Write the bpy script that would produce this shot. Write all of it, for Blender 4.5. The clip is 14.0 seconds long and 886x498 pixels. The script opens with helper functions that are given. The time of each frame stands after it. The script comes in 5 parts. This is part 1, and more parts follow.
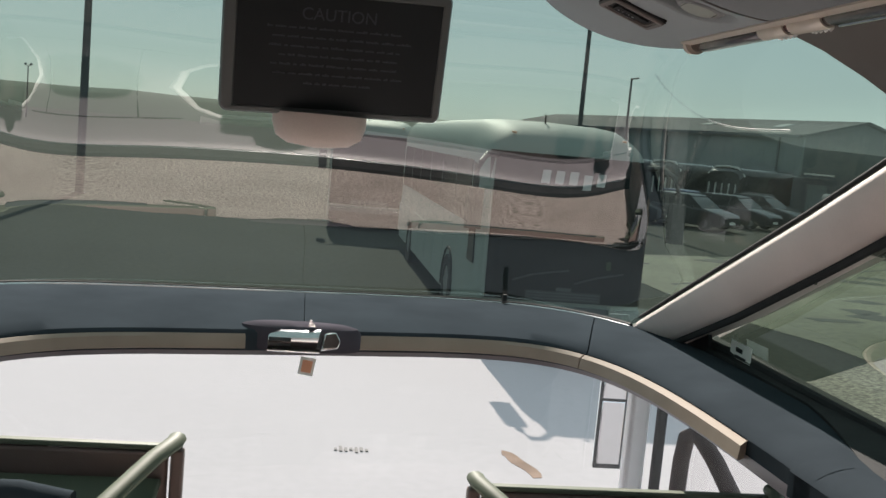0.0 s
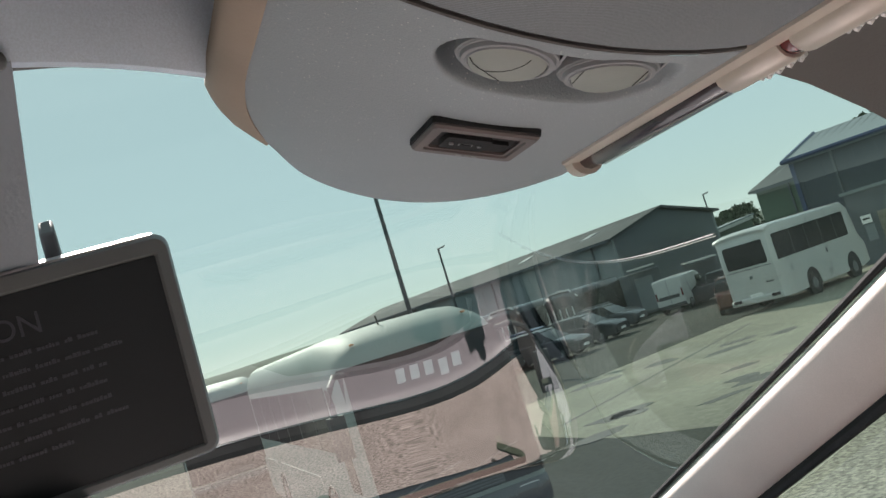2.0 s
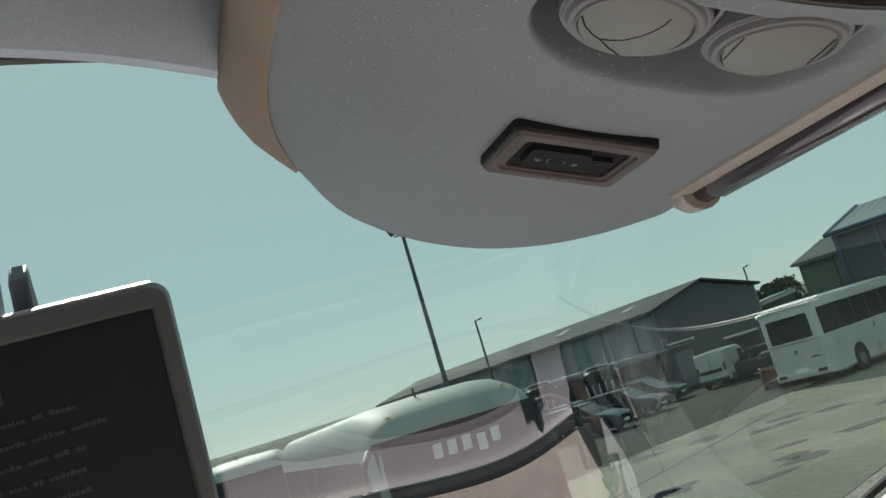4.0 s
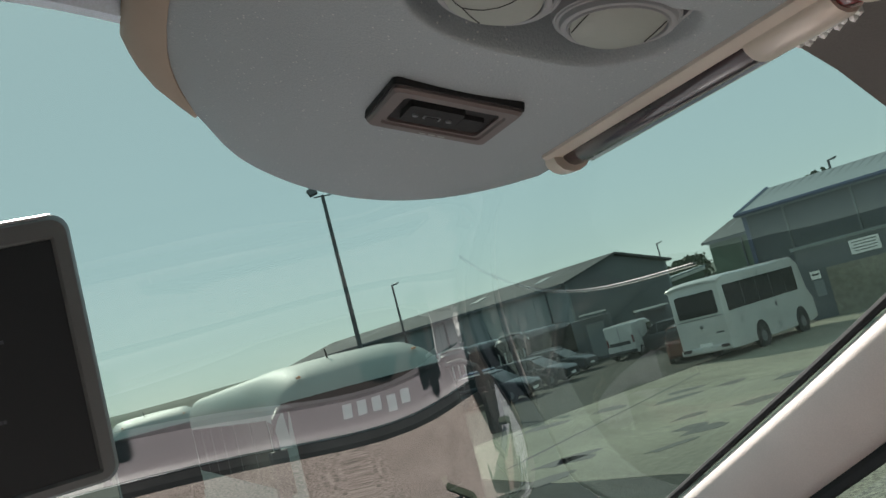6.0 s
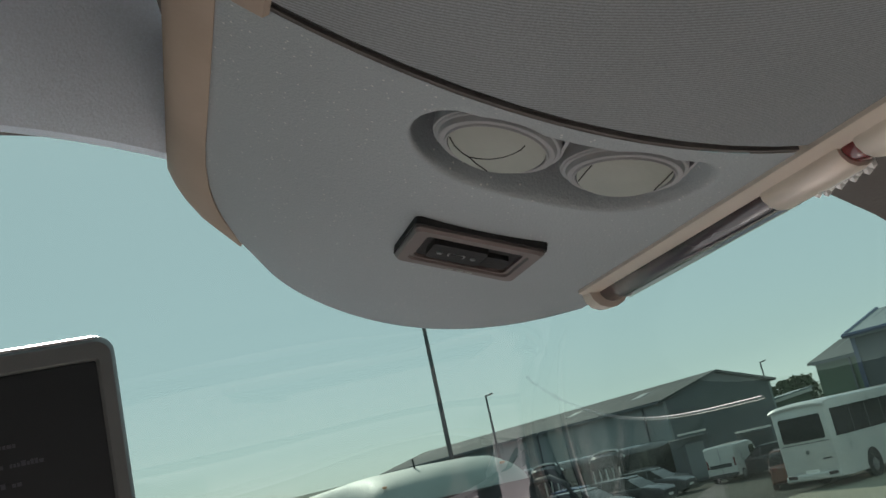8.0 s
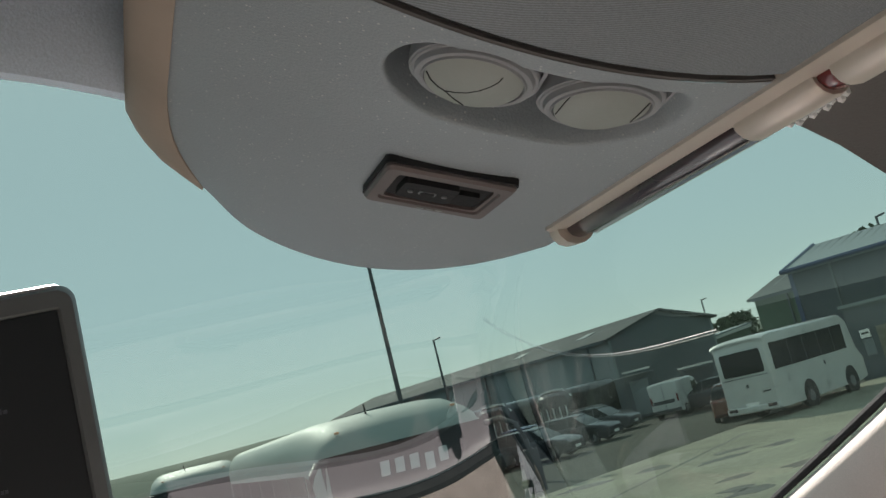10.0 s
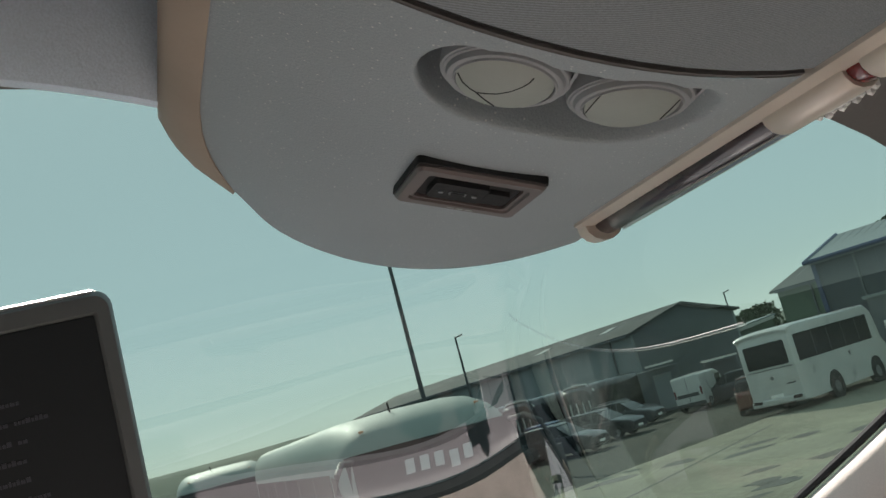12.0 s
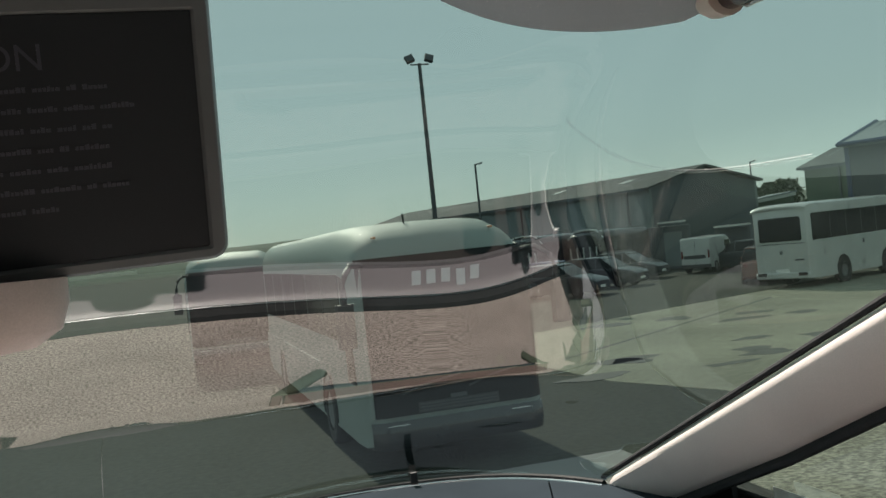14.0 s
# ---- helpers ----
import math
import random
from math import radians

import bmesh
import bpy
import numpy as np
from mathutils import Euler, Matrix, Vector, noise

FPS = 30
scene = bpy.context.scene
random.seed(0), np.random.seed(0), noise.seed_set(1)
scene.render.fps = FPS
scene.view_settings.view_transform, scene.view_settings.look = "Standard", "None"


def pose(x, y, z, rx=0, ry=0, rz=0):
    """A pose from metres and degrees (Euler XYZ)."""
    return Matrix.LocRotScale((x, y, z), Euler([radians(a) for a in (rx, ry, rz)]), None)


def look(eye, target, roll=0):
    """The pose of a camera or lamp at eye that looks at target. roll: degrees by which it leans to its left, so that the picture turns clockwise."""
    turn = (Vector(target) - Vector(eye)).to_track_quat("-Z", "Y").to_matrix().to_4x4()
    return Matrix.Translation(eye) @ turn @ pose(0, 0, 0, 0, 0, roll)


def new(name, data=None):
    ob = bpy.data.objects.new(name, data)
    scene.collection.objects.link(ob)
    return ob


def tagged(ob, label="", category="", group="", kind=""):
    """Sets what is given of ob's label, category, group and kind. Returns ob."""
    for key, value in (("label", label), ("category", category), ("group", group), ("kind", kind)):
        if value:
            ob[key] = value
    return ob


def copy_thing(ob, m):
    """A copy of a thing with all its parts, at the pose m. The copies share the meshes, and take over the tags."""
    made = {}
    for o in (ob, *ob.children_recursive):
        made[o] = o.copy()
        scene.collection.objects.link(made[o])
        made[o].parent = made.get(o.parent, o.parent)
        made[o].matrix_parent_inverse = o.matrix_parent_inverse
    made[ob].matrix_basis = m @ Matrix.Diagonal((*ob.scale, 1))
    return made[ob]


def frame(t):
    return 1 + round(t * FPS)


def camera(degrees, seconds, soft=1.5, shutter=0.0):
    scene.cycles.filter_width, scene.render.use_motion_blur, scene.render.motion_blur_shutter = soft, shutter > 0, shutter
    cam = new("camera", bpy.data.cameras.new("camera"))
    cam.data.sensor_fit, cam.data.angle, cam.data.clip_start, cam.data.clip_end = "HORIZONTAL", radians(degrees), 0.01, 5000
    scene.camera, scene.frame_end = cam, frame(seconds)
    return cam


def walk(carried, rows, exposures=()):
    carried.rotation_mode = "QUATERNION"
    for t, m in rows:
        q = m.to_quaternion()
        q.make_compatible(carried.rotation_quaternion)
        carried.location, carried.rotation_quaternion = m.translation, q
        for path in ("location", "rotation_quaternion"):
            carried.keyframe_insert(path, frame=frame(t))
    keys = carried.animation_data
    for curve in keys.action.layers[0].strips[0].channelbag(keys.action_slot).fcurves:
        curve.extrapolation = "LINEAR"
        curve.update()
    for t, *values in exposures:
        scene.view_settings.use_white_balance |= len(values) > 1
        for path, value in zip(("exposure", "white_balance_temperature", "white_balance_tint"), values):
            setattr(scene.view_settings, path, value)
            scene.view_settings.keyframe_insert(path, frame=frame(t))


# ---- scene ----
cam = camera(48.2, 14.0)
PATH = [
    (0, (-0.029, -1.908, 2.879), (0.258, 0.059, 2.659), 5.2),
    (0.3, (0.02, -1.862, 2.889), (0.258, 0.118, 2.739), 3.3),
    (0.5, (0.042, -1.788, 2.912), (0.377, 0.183, 2.901), 1.7),
    (0.7, (0.061, -1.696, 2.939), (0.451, 0.263, 3.037), -1.9),
    (1, (0.06, -1.542, 2.956), (0.513, 0.4, 3.111), -8.1),
    (1.5, (0.076, -1.291, 2.969), (0.605, 0.63, 3.136), -12.5),
    (2, (0.163, -1.07, 2.968), (0.792, 0.823, 3.114), -17.1),
    (2.5, (0.165, -0.931, 2.958), (0.739, 0.974, 3.163), -17.8),
    (3, (0.178, -0.833, 2.984), (0.753, 1.051, 3.329), -17.7),
    (5.5, (0.217, -0.876, 2.958), (0.889, 0.996, 3.17), -14.5),
    (6, (0.207, -0.906, 2.948), (0.937, 0.946, 3.143), -14.7),
    (6.5, (0.203, -0.925, 2.945), (0.899, 0.925, 3.254), -13.6),
    (7, (0.22, -0.95, 2.948), (0.901, 0.881, 3.378), -13.1),
    (7.5, (0.235, -0.95, 2.951), (0.867, 0.897, 3.388), -12.8),
    (8, (0.263, -0.933, 2.954), (0.849, 0.925, 3.406), -12.5),
    (8.5, (0.267, -0.916, 2.954), (0.907, 0.936, 3.355), -13.2),
    (9, (0.261, -0.912, 2.952), (0.939, 0.937, 3.3), -13.7),
    (11.5, (0.233, -0.934, 2.959), (0.878, 0.933, 3.273), -15.1),
    (12, (0.234, -0.925, 2.957), (0.868, 0.943, 3.284), -15.1),
    (12.5, (0.228, -0.911, 2.954), (0.834, 0.976, 3.222), -14.7),
    (13, (0.223, -0.896, 2.944), (0.796, 1.009, 3.154), -13.9),
    (13.5, (0.21, -0.874, 2.934), (0.769, 1.04, 3.085), -12.0),
    (14, (0.167, -0.879, 2.9), (0.712, 1.046, 2.889), -5.9),
]
EXPOSURES = [(0.0, 1.0, 6700, 13), (0.5, 0.82, 6650, 13), (0.75, 1.17, 6550, 14), (1.0, 1.56, 6450, 15), (2.0, 1.55, 6550, 15), (2.5, 1.42, 6550, 12), (3.0, 1.34, 6500, 12), (5.5, 1.18, 6450, 9), (7.5, 1.21, 6430, 9), (9.0, 1.16, 6500, 9), (11.5, 1.18, 6520, 9), (13.0, 1.18, 6520, 9), (13.5, 1.2, 6600, 10), (14.0, 0.95, 6720, 10)]
walk(cam, [(t, look(eye, target, roll)) for t, eye, target, roll in PATH], EXPOSURES)

# ---- world, sun, exposure ----
SUN_AZ, SUN_EL = radians(-1), radians(33.5)
world = bpy.data.worlds.new("world")
scene.world = world
world.use_nodes = True
_nt = world.node_tree
_sky = _nt.nodes.new("ShaderNodeTexSky")
_sky.sky_type, _sky.sun_disc = "NISHITA", False
_sky.sun_elevation, _sky.sun_rotation = SUN_EL, SUN_AZ
_sky.air_density, _sky.dust_density, _sky.ozone_density = 1.0, 0.15, 1.0
_haze = _nt.nodes.new("ShaderNodeMix")
_haze.data_type = "RGBA"
_haze.inputs["Factor"].default_value = 0.8
_haze.inputs["B"].default_value = (5.7, 7.3, 7.9, 1)
_nt.links.new(_sky.outputs[0], _haze.inputs["A"])
_nt.links.new(_haze.outputs["Result"], _nt.nodes["Background"].inputs[0])
_nt.nodes["Background"].inputs[1].default_value = 0.115
_l = bpy.data.lights.new("sun", "SUN")
_l.energy, _l.angle, _l.color = 5.0, radians(0.55), (1.0, 0.95, 0.87)
sun = new("sun", _l)
sun.matrix_world = look((0, 0, 30), (-math.sin(SUN_AZ) * math.cos(SUN_EL), -math.cos(SUN_AZ) * math.cos(SUN_EL), 30 - math.sin(SUN_EL)))


# ---- materials ----
def mat(name, col, rough=0.6, metal=0.0, var=0.12, scale=6.0, fine=0.0, fine_scale=300.0, bump=0.0, bump_scale=200.0, coat=0.0, obj_random=0.0, dark=None, spec=0.5):
    m = bpy.data.materials.new(name)
    m.use_nodes = True
    nt = m.node_tree
    b = nt.nodes["Principled BSDF"]
    b.inputs["Metallic"].default_value = metal
    b.inputs["Roughness"].default_value = rough
    b.inputs["Coat Weight"].default_value = coat
    b.inputs["Specular IOR Level"].default_value = spec
    tc = nt.nodes.new("ShaderNodeTexCoord")
    n1 = nt.nodes.new("ShaderNodeTexNoise")
    n1.inputs["Scale"].default_value = scale
    n1.inputs["Detail"].default_value = 6
    nt.links.new(tc.outputs["Object"], n1.inputs["Vector"])
    mx = nt.nodes.new("ShaderNodeMix")
    mx.data_type = "RGBA"
    lo = dark or tuple(c * (1 - var) for c in col)
    hi = tuple(min(1, c * (1 + var)) for c in col)
    mx.inputs["A"].default_value = (*lo, 1)
    mx.inputs["B"].default_value = (*hi, 1)
    rp = nt.nodes.new("ShaderNodeMapRange")
    rp.inputs["From Min"].default_value, rp.inputs["From Max"].default_value = 0.3, 0.7
    nt.links.new(n1.outputs["Fac"], rp.inputs["Value"])
    nt.links.new(rp.outputs["Result"], mx.inputs["Factor"])
    out = mx.outputs["Result"]
    if fine:
        n2 = nt.nodes.new("ShaderNodeTexNoise")
        n2.inputs["Scale"].default_value = fine_scale
        n2.inputs["Detail"].default_value = 3
        nt.links.new(tc.outputs["Object"], n2.inputs["Vector"])
        r2 = nt.nodes.new("ShaderNodeMapRange")
        r2.inputs["From Min"].default_value, r2.inputs["From Max"].default_value = 0.35, 0.65
        r2.inputs["To Min"].default_value, r2.inputs["To Max"].default_value = 1 - fine, 1.0
        nt.links.new(n2.outputs["Fac"], r2.inputs["Value"])
        mm = nt.nodes.new("ShaderNodeMix")
        mm.data_type, mm.blend_type = "RGBA", "MULTIPLY"
        mm.inputs["Factor"].default_value = 1
        nt.links.new(out, mm.inputs["A"])
        nt.links.new(r2.outputs["Result"], mm.inputs["B"])
        out = mm.outputs["Result"]
    if obj_random:
        oi = nt.nodes.new("ShaderNodeObjectInfo")
        r3 = nt.nodes.new("ShaderNodeMapRange")
        r3.inputs["To Min"].default_value, r3.inputs["To Max"].default_value = 1 - obj_random, 1.0
        nt.links.new(oi.outputs["Random"], r3.inputs["Value"])
        m3 = nt.nodes.new("ShaderNodeMix")
        m3.data_type, m3.blend_type = "RGBA", "MULTIPLY"
        m3.inputs["Factor"].default_value = 1
        nt.links.new(out, m3.inputs["A"])
        nt.links.new(r3.outputs["Result"], m3.inputs["B"])
        out = m3.outputs["Result"]
    nt.links.new(out, b.inputs["Base Color"])
    r4 = nt.nodes.new("ShaderNodeMapRange")
    r4.inputs["To Min"].default_value, r4.inputs["To Max"].default_value = max(0.02, rough - 0.08), min(1, rough + 0.08)
    nt.links.new(n1.outputs["Fac"], r4.inputs["Value"])
    nt.links.new(r4.outputs["Result"], b.inputs["Roughness"])
    if bump:
        n3 = nt.nodes.new("ShaderNodeTexNoise")
        n3.inputs["Scale"].default_value = bump_scale
        n3.inputs["Detail"].default_value = 4
        nt.links.new(tc.outputs["Object"], n3.inputs["Vector"])
        bp = nt.nodes.new("ShaderNodeBump")
        bp.inputs["Strength"].default_value = bump
        bp.inputs["Distance"].default_value = 0.01
        nt.links.new(n3.outputs["Fac"], bp.inputs["Height"])
        nt.links.new(bp.outputs["Normal"], b.inputs["Normal"])
    return m


def glass_mat(name, tint, gloss=1.0, rough=0.0):
    """A pane: tinted see-through, with a mirror that grows towards grazing angles."""
    m = bpy.data.materials.new(name)
    m.use_nodes = True
    nt = m.node_tree
    nt.nodes.remove(nt.nodes["Principled BSDF"])
    tr = nt.nodes.new("ShaderNodeBsdfTransparent")
    tr.inputs["Color"].default_value = (*tint, 1)
    gl = nt.nodes.new("ShaderNodeBsdfGlossy")
    gl.inputs["Roughness"].default_value = rough
    lw = nt.nodes.new("ShaderNodeLayerWeight")
    lw.inputs["Blend"].default_value = 0.5
    pw = nt.nodes.new("ShaderNodeMath")
    pw.operation = "POWER"
    pw.inputs[1].default_value = 5
    nt.links.new(lw.outputs["Facing"], pw.inputs[0])
    ma = nt.nodes.new("ShaderNodeMath")
    ma.operation, ma.use_clamp = "MULTIPLY_ADD", True
    ma.inputs[1].default_value, ma.inputs[2].default_value = 0.14 * gloss, 0.08 * gloss
    nt.links.new(pw.outputs[0], ma.inputs[0])
    mx = nt.nodes.new("ShaderNodeMixShader")
    nt.links.new(ma.outputs[0], mx.inputs[0])
    nt.links.new(tr.outputs[0], mx.inputs[1])
    nt.links.new(gl.outputs[0], mx.inputs[2])
    nt.links.new(mx.outputs[0], nt.nodes["Material Output"].inputs["Surface"])
    return m


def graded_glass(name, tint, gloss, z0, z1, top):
    """Windscreen glass; its mirror fades between two heights to mute reflections in the crown."""
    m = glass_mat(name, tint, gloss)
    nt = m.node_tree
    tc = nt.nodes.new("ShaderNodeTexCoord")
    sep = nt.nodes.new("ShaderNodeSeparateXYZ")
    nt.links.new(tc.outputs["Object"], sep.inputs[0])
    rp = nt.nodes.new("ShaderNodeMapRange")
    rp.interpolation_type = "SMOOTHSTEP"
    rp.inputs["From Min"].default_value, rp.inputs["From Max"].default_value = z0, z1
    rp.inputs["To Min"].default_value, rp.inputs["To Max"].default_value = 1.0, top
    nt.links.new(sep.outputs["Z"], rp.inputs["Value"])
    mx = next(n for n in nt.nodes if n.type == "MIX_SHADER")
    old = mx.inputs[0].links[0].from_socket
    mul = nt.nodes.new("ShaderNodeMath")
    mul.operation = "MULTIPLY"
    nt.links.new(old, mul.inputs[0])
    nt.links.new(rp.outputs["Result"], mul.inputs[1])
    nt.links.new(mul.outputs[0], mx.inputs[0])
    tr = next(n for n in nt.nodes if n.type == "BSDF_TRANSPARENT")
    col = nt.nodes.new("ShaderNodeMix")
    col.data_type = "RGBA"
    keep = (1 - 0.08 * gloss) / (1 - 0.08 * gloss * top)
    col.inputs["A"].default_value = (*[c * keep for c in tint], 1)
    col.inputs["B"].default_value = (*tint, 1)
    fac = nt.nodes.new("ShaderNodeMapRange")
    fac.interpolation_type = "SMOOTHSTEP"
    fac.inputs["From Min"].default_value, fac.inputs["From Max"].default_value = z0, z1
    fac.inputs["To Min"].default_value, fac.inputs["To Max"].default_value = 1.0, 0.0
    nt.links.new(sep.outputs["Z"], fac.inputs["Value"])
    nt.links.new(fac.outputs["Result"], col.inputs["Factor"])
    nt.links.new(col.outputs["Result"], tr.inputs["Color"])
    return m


def glow(name, col, strength):
    m = mat(name, col, 0.4)
    b = m.node_tree.nodes["Principled BSDF"]
    b.inputs["Emission Color"].default_value = (*col, 1)
    b.inputs["Emission Strength"].default_value = strength
    return m


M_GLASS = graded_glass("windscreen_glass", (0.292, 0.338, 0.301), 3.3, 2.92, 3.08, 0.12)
M_SIDEGLASS = glass_mat("side_glass", (0.26, 0.315, 0.265), 3.2)
M_CLEAR = glass_mat("clear_glass", (0.93, 0.915, 0.92), 0.6)
M_LEDGE = mat("blue_grey_moulding", (0.042, 0.052, 0.062), 0.8, var=0.12, scale=5, bump=0.12, bump_scale=350, spec=0.0)
M_SURROUND = mat("dusky_grey_moulding", (0.075, 0.07, 0.085), 0.8, var=0.08, spec=0.0)
M_TRIM = mat("beige_trim", (0.34, 0.28, 0.232), 0.7, var=0.08, scale=9, bump=0.05, spec=0.15)
M_SHELL = mat("grey_shell_plastic", (0.318, 0.358, 0.384), 0.55, var=0.06, scale=4, fine=0.12, fine_scale=900, bump=0.18, bump_scale=500)
_nt = M_SHELL.node_tree
_tc = _nt.nodes.new("ShaderNodeTexCoord")
_vo = _nt.nodes.new("ShaderNodeTexVoronoi")
_vo.inputs["Scale"].default_value = 160
_nt.links.new(_tc.outputs["Object"], _vo.inputs["Vector"])
_lt = _nt.nodes.new("ShaderNodeMapRange")
_lt.inputs["From Min"].default_value, _lt.inputs["From Max"].default_value = 0.15, 0.08
_nt.links.new(_vo.outputs["Distance"], _lt.inputs["Value"])
_no = _nt.nodes.new("ShaderNodeTexNoise")
_no.inputs["Scale"].default_value = 14
_nt.links.new(_tc.outputs["Object"], _no.inputs["Vector"])
_th = _nt.nodes.new("ShaderNodeMapRange")
_th.inputs["From Min"].default_value, _th.inputs["From Max"].default_value = 0.36, 0.52
_nt.links.new(_no.outputs["Fac"], _th.inputs["Value"])
_mu = _nt.nodes.new("ShaderNodeMath")
_mu.operation = "MULTIPLY"
_nt.links.new(_lt.outputs["Result"], _mu.inputs[0])
_nt.links.new(_th.outputs["Result"], _mu.inputs[1])
_b = _nt.nodes["Principled BSDF"]
_dm = _nt.nodes.new("ShaderNodeMix")
_dm.data_type = "RGBA"
_dm.inputs["B"].default_value = (0.56, 0.57, 0.56, 1)
_nt.links.new(_b.inputs["Base Color"].links[0].from_socket, _dm.inputs["A"])
_nt.links.new(_mu.outputs[0], _dm.inputs["Factor"])
_nt.links.new(_dm.outputs["Result"], _b.inputs["Base Color"])
M_FABRIC = mat("grey_rack_fabric", (0.300, 0.325, 0.350), 0.95, var=0.08, scale=3, fine=0.16, fine_scale=700, bump=0.25, bump_scale=700, spec=0.1)
_nt = M_FABRIC.node_tree
_tc = _nt.nodes.new("ShaderNodeTexCoord")
_wv = _nt.nodes.new("ShaderNodeTexWave")
_wv.wave_type, _wv.bands_direction = "BANDS", "DIAGONAL"
_wv.inputs["Scale"].default_value, _wv.inputs["Distortion"].default_value, _wv.inputs["Detail Scale"].default_value = 230, 0.5, 3
_nt.links.new(_tc.outputs["Object"], _wv.inputs["Vector"])
_b = _nt.nodes["Principled BSDF"]
_dm = _nt.nodes.new("ShaderNodeMix")
_dm.data_type, _dm.blend_type = "RGBA", "MULTIPLY"
_dm.inputs["Factor"].default_value = 0.3
_nt.links.new(_b.inputs["Base Color"].links[0].from_socket, _dm.inputs["A"])
_nt.links.new(_wv.outputs["Color"], _dm.inputs["B"])
_nt.links.new(_dm.outputs["Result"], _b.inputs["Base Color"])
M_HEADER = mat("pale_grey_vinyl", (0.66, 0.76, 0.88), 0.7, var=0.06, scale=5, fine=0.1, fine_scale=500, bump=0.15, bump_scale=400)
M_PILLAR = mat("rosy_grey_vinyl", (0.68, 0.59, 0.56), 0.6, var=0.06, scale=5, fine=0.08, fine_scale=500, bump=0.12, bump_scale=400)
M_DARKPANEL = mat("dark_grey_liner", (0.12, 0.11, 0.105), 0.8, var=0.1, scale=4, bump=0.2, bump_scale=300)
M_BLACK = mat("black_rubber", (0.03, 0.03, 0.032), 0.75, var=0.2, scale=20, bump=0.1, spec=0.15)
M_PLASTIC = mat("black_plastic", (0.045, 0.044, 0.046), 0.55, var=0.15, scale=15)
M_MONITOR = mat("charcoal_monitor_case", (0.135, 0.145, 0.15), 0.36, var=0.08, scale=8, bump=0.06, bump_scale=600)
M_MONTOP_SUNLIT = mat("sunlit_monitor_top", (0.40, 0.39, 0.41), 0.5, var=0.06)
M_SCREEN = mat("dim_screen", (0.026, 0.030, 0.034), 0.45, var=0.1, scale=3, spec=0.25)
M_TEXT = mat("dim_screen_text", (0.058, 0.058, 0.076), 0.5, var=0.05)
M_BRACKET = mat("grey_bracket", (0.23, 0.27, 0.315), 0.5, var=0.08, scale=7, bump=0.06)
M_REFL_RIBBON = glass_mat("reflection_ribbon_glass", (0.97, 0.97, 0.97), 0.45, 0.45)
M_CHROME = mat("chrome", (0.72, 0.72, 0.74), 0.12, 1.0, var=0.05, scale=12)
M_GOLD = mat("champagne_aluminium", (0.64, 0.565, 0.50), 0.36, 0.3, var=0.06, scale=18)
M_SMOKE = mat("smoked_lens", (0.05, 0.034, 0.038), 0.16, var=0.2, scale=30, coat=0.4, spec=0.6)
M_RED = mat("red_lens", (0.15, 0.018, 0.018), 0.15, var=0.2, scale=30, coat=0.6)
M_LED = mat("ribbed_clear_lens", (0.82, 0.80, 0.80), 0.15, var=0.1, scale=60, coat=0.8)
M_VENT = mat("vent_plastic", (0.30, 0.325, 0.30), 0.5, var=0.04, bump=0.06)
M_VENTRIM = mat("vent_rim_plastic", (0.27, 0.28, 0.295), 0.5, var=0.06)
M_STEELDARK = mat("dull_steel", (0.22, 0.22, 0.23), 0.4, 0.6, var=0.1, scale=40)
M_PLATE = mat("brown_grey_plate", (0.12, 0.095, 0.092), 0.45, var=0.1, scale=20)
M_CARPET = mat("pale_speckled_flooring", (0.82, 0.705, 0.665), 0.85, var=0.12, scale=5, fine=0.7, fine_scale=120, bump=0.6, bump_scale=120, spec=0.2)
M_WHITE = mat("white_moulding", (0.78, 0.76, 0.76), 0.4, var=0.05, scale=4)
M_PAD = mat("brown_padded_vinyl", (0.15, 0.105, 0.095), 0.55, var=0.1, scale=6, bump=0.15, bump_scale=300)
M_LILAC = mat("lilac_grey_moulding", (0.23, 0.21, 0.23), 0.4, var=0.06, scale=3, bump=0.05)
M_RAIL = mat("olive_grey_rail", (0.115, 0.135, 0.10), 0.6, var=0.08, scale=8, spec=0.2)
M_BROWN = mat("dark_brown_padding", (0.06, 0.046, 0.044), 0.8, var=0.15, scale=10, bump=0.2, spec=0.15)
M_STICKER = mat("white_sticker", (0.85, 0.85, 0.82), 0.5, var=0.04)
M_ORANGE = mat("orange_brown_label", (0.70, 0.33, 0.20), 0.5, var=0.1)
M_DIGIT = glow("blue_digits", (0.25, 0.22, 0.9), 0.6)


# ---- mesh helpers ----
def link_mesh(name, bm, material, parent=None, label="", smooth=True, bevel=0.0, segs=2, sharp=38):
    me = bpy.data.meshes.new(name)
    bmesh.ops.recalc_face_normals(bm, faces=bm.faces[:])
    bm.to_mesh(me)
    bm.free()
    for mm in (material if isinstance(material, (list, tuple)) else [material]):
        me.materials.append(mm)
    if smooth:
        for p in me.polygons:
            p.use_smooth = True
        me.set_sharp_from_angle(angle=radians(sharp))
    ob = new(name, me)
    if bevel:
        md = ob.modifiers.new("bevel", "BEVEL")
        md.width, md.segments, md.limit_method, md.angle_limit = bevel, segs, "ANGLE", radians(40)
        md.harden_normals = False
    if parent is not None:
        ob.parent = parent
    if label:
        ob["label"] = label
    return ob


def part(name, bm, material, parent, label="", **k):
    return link_mesh(name, bm, material, parent, label, **k)


def thing(name, m=None, label="", category="", group="", kind=""):
    ob = new(name)
    if m is not None:
        ob.matrix_world = m
    return tagged(ob, label, category, group, kind)


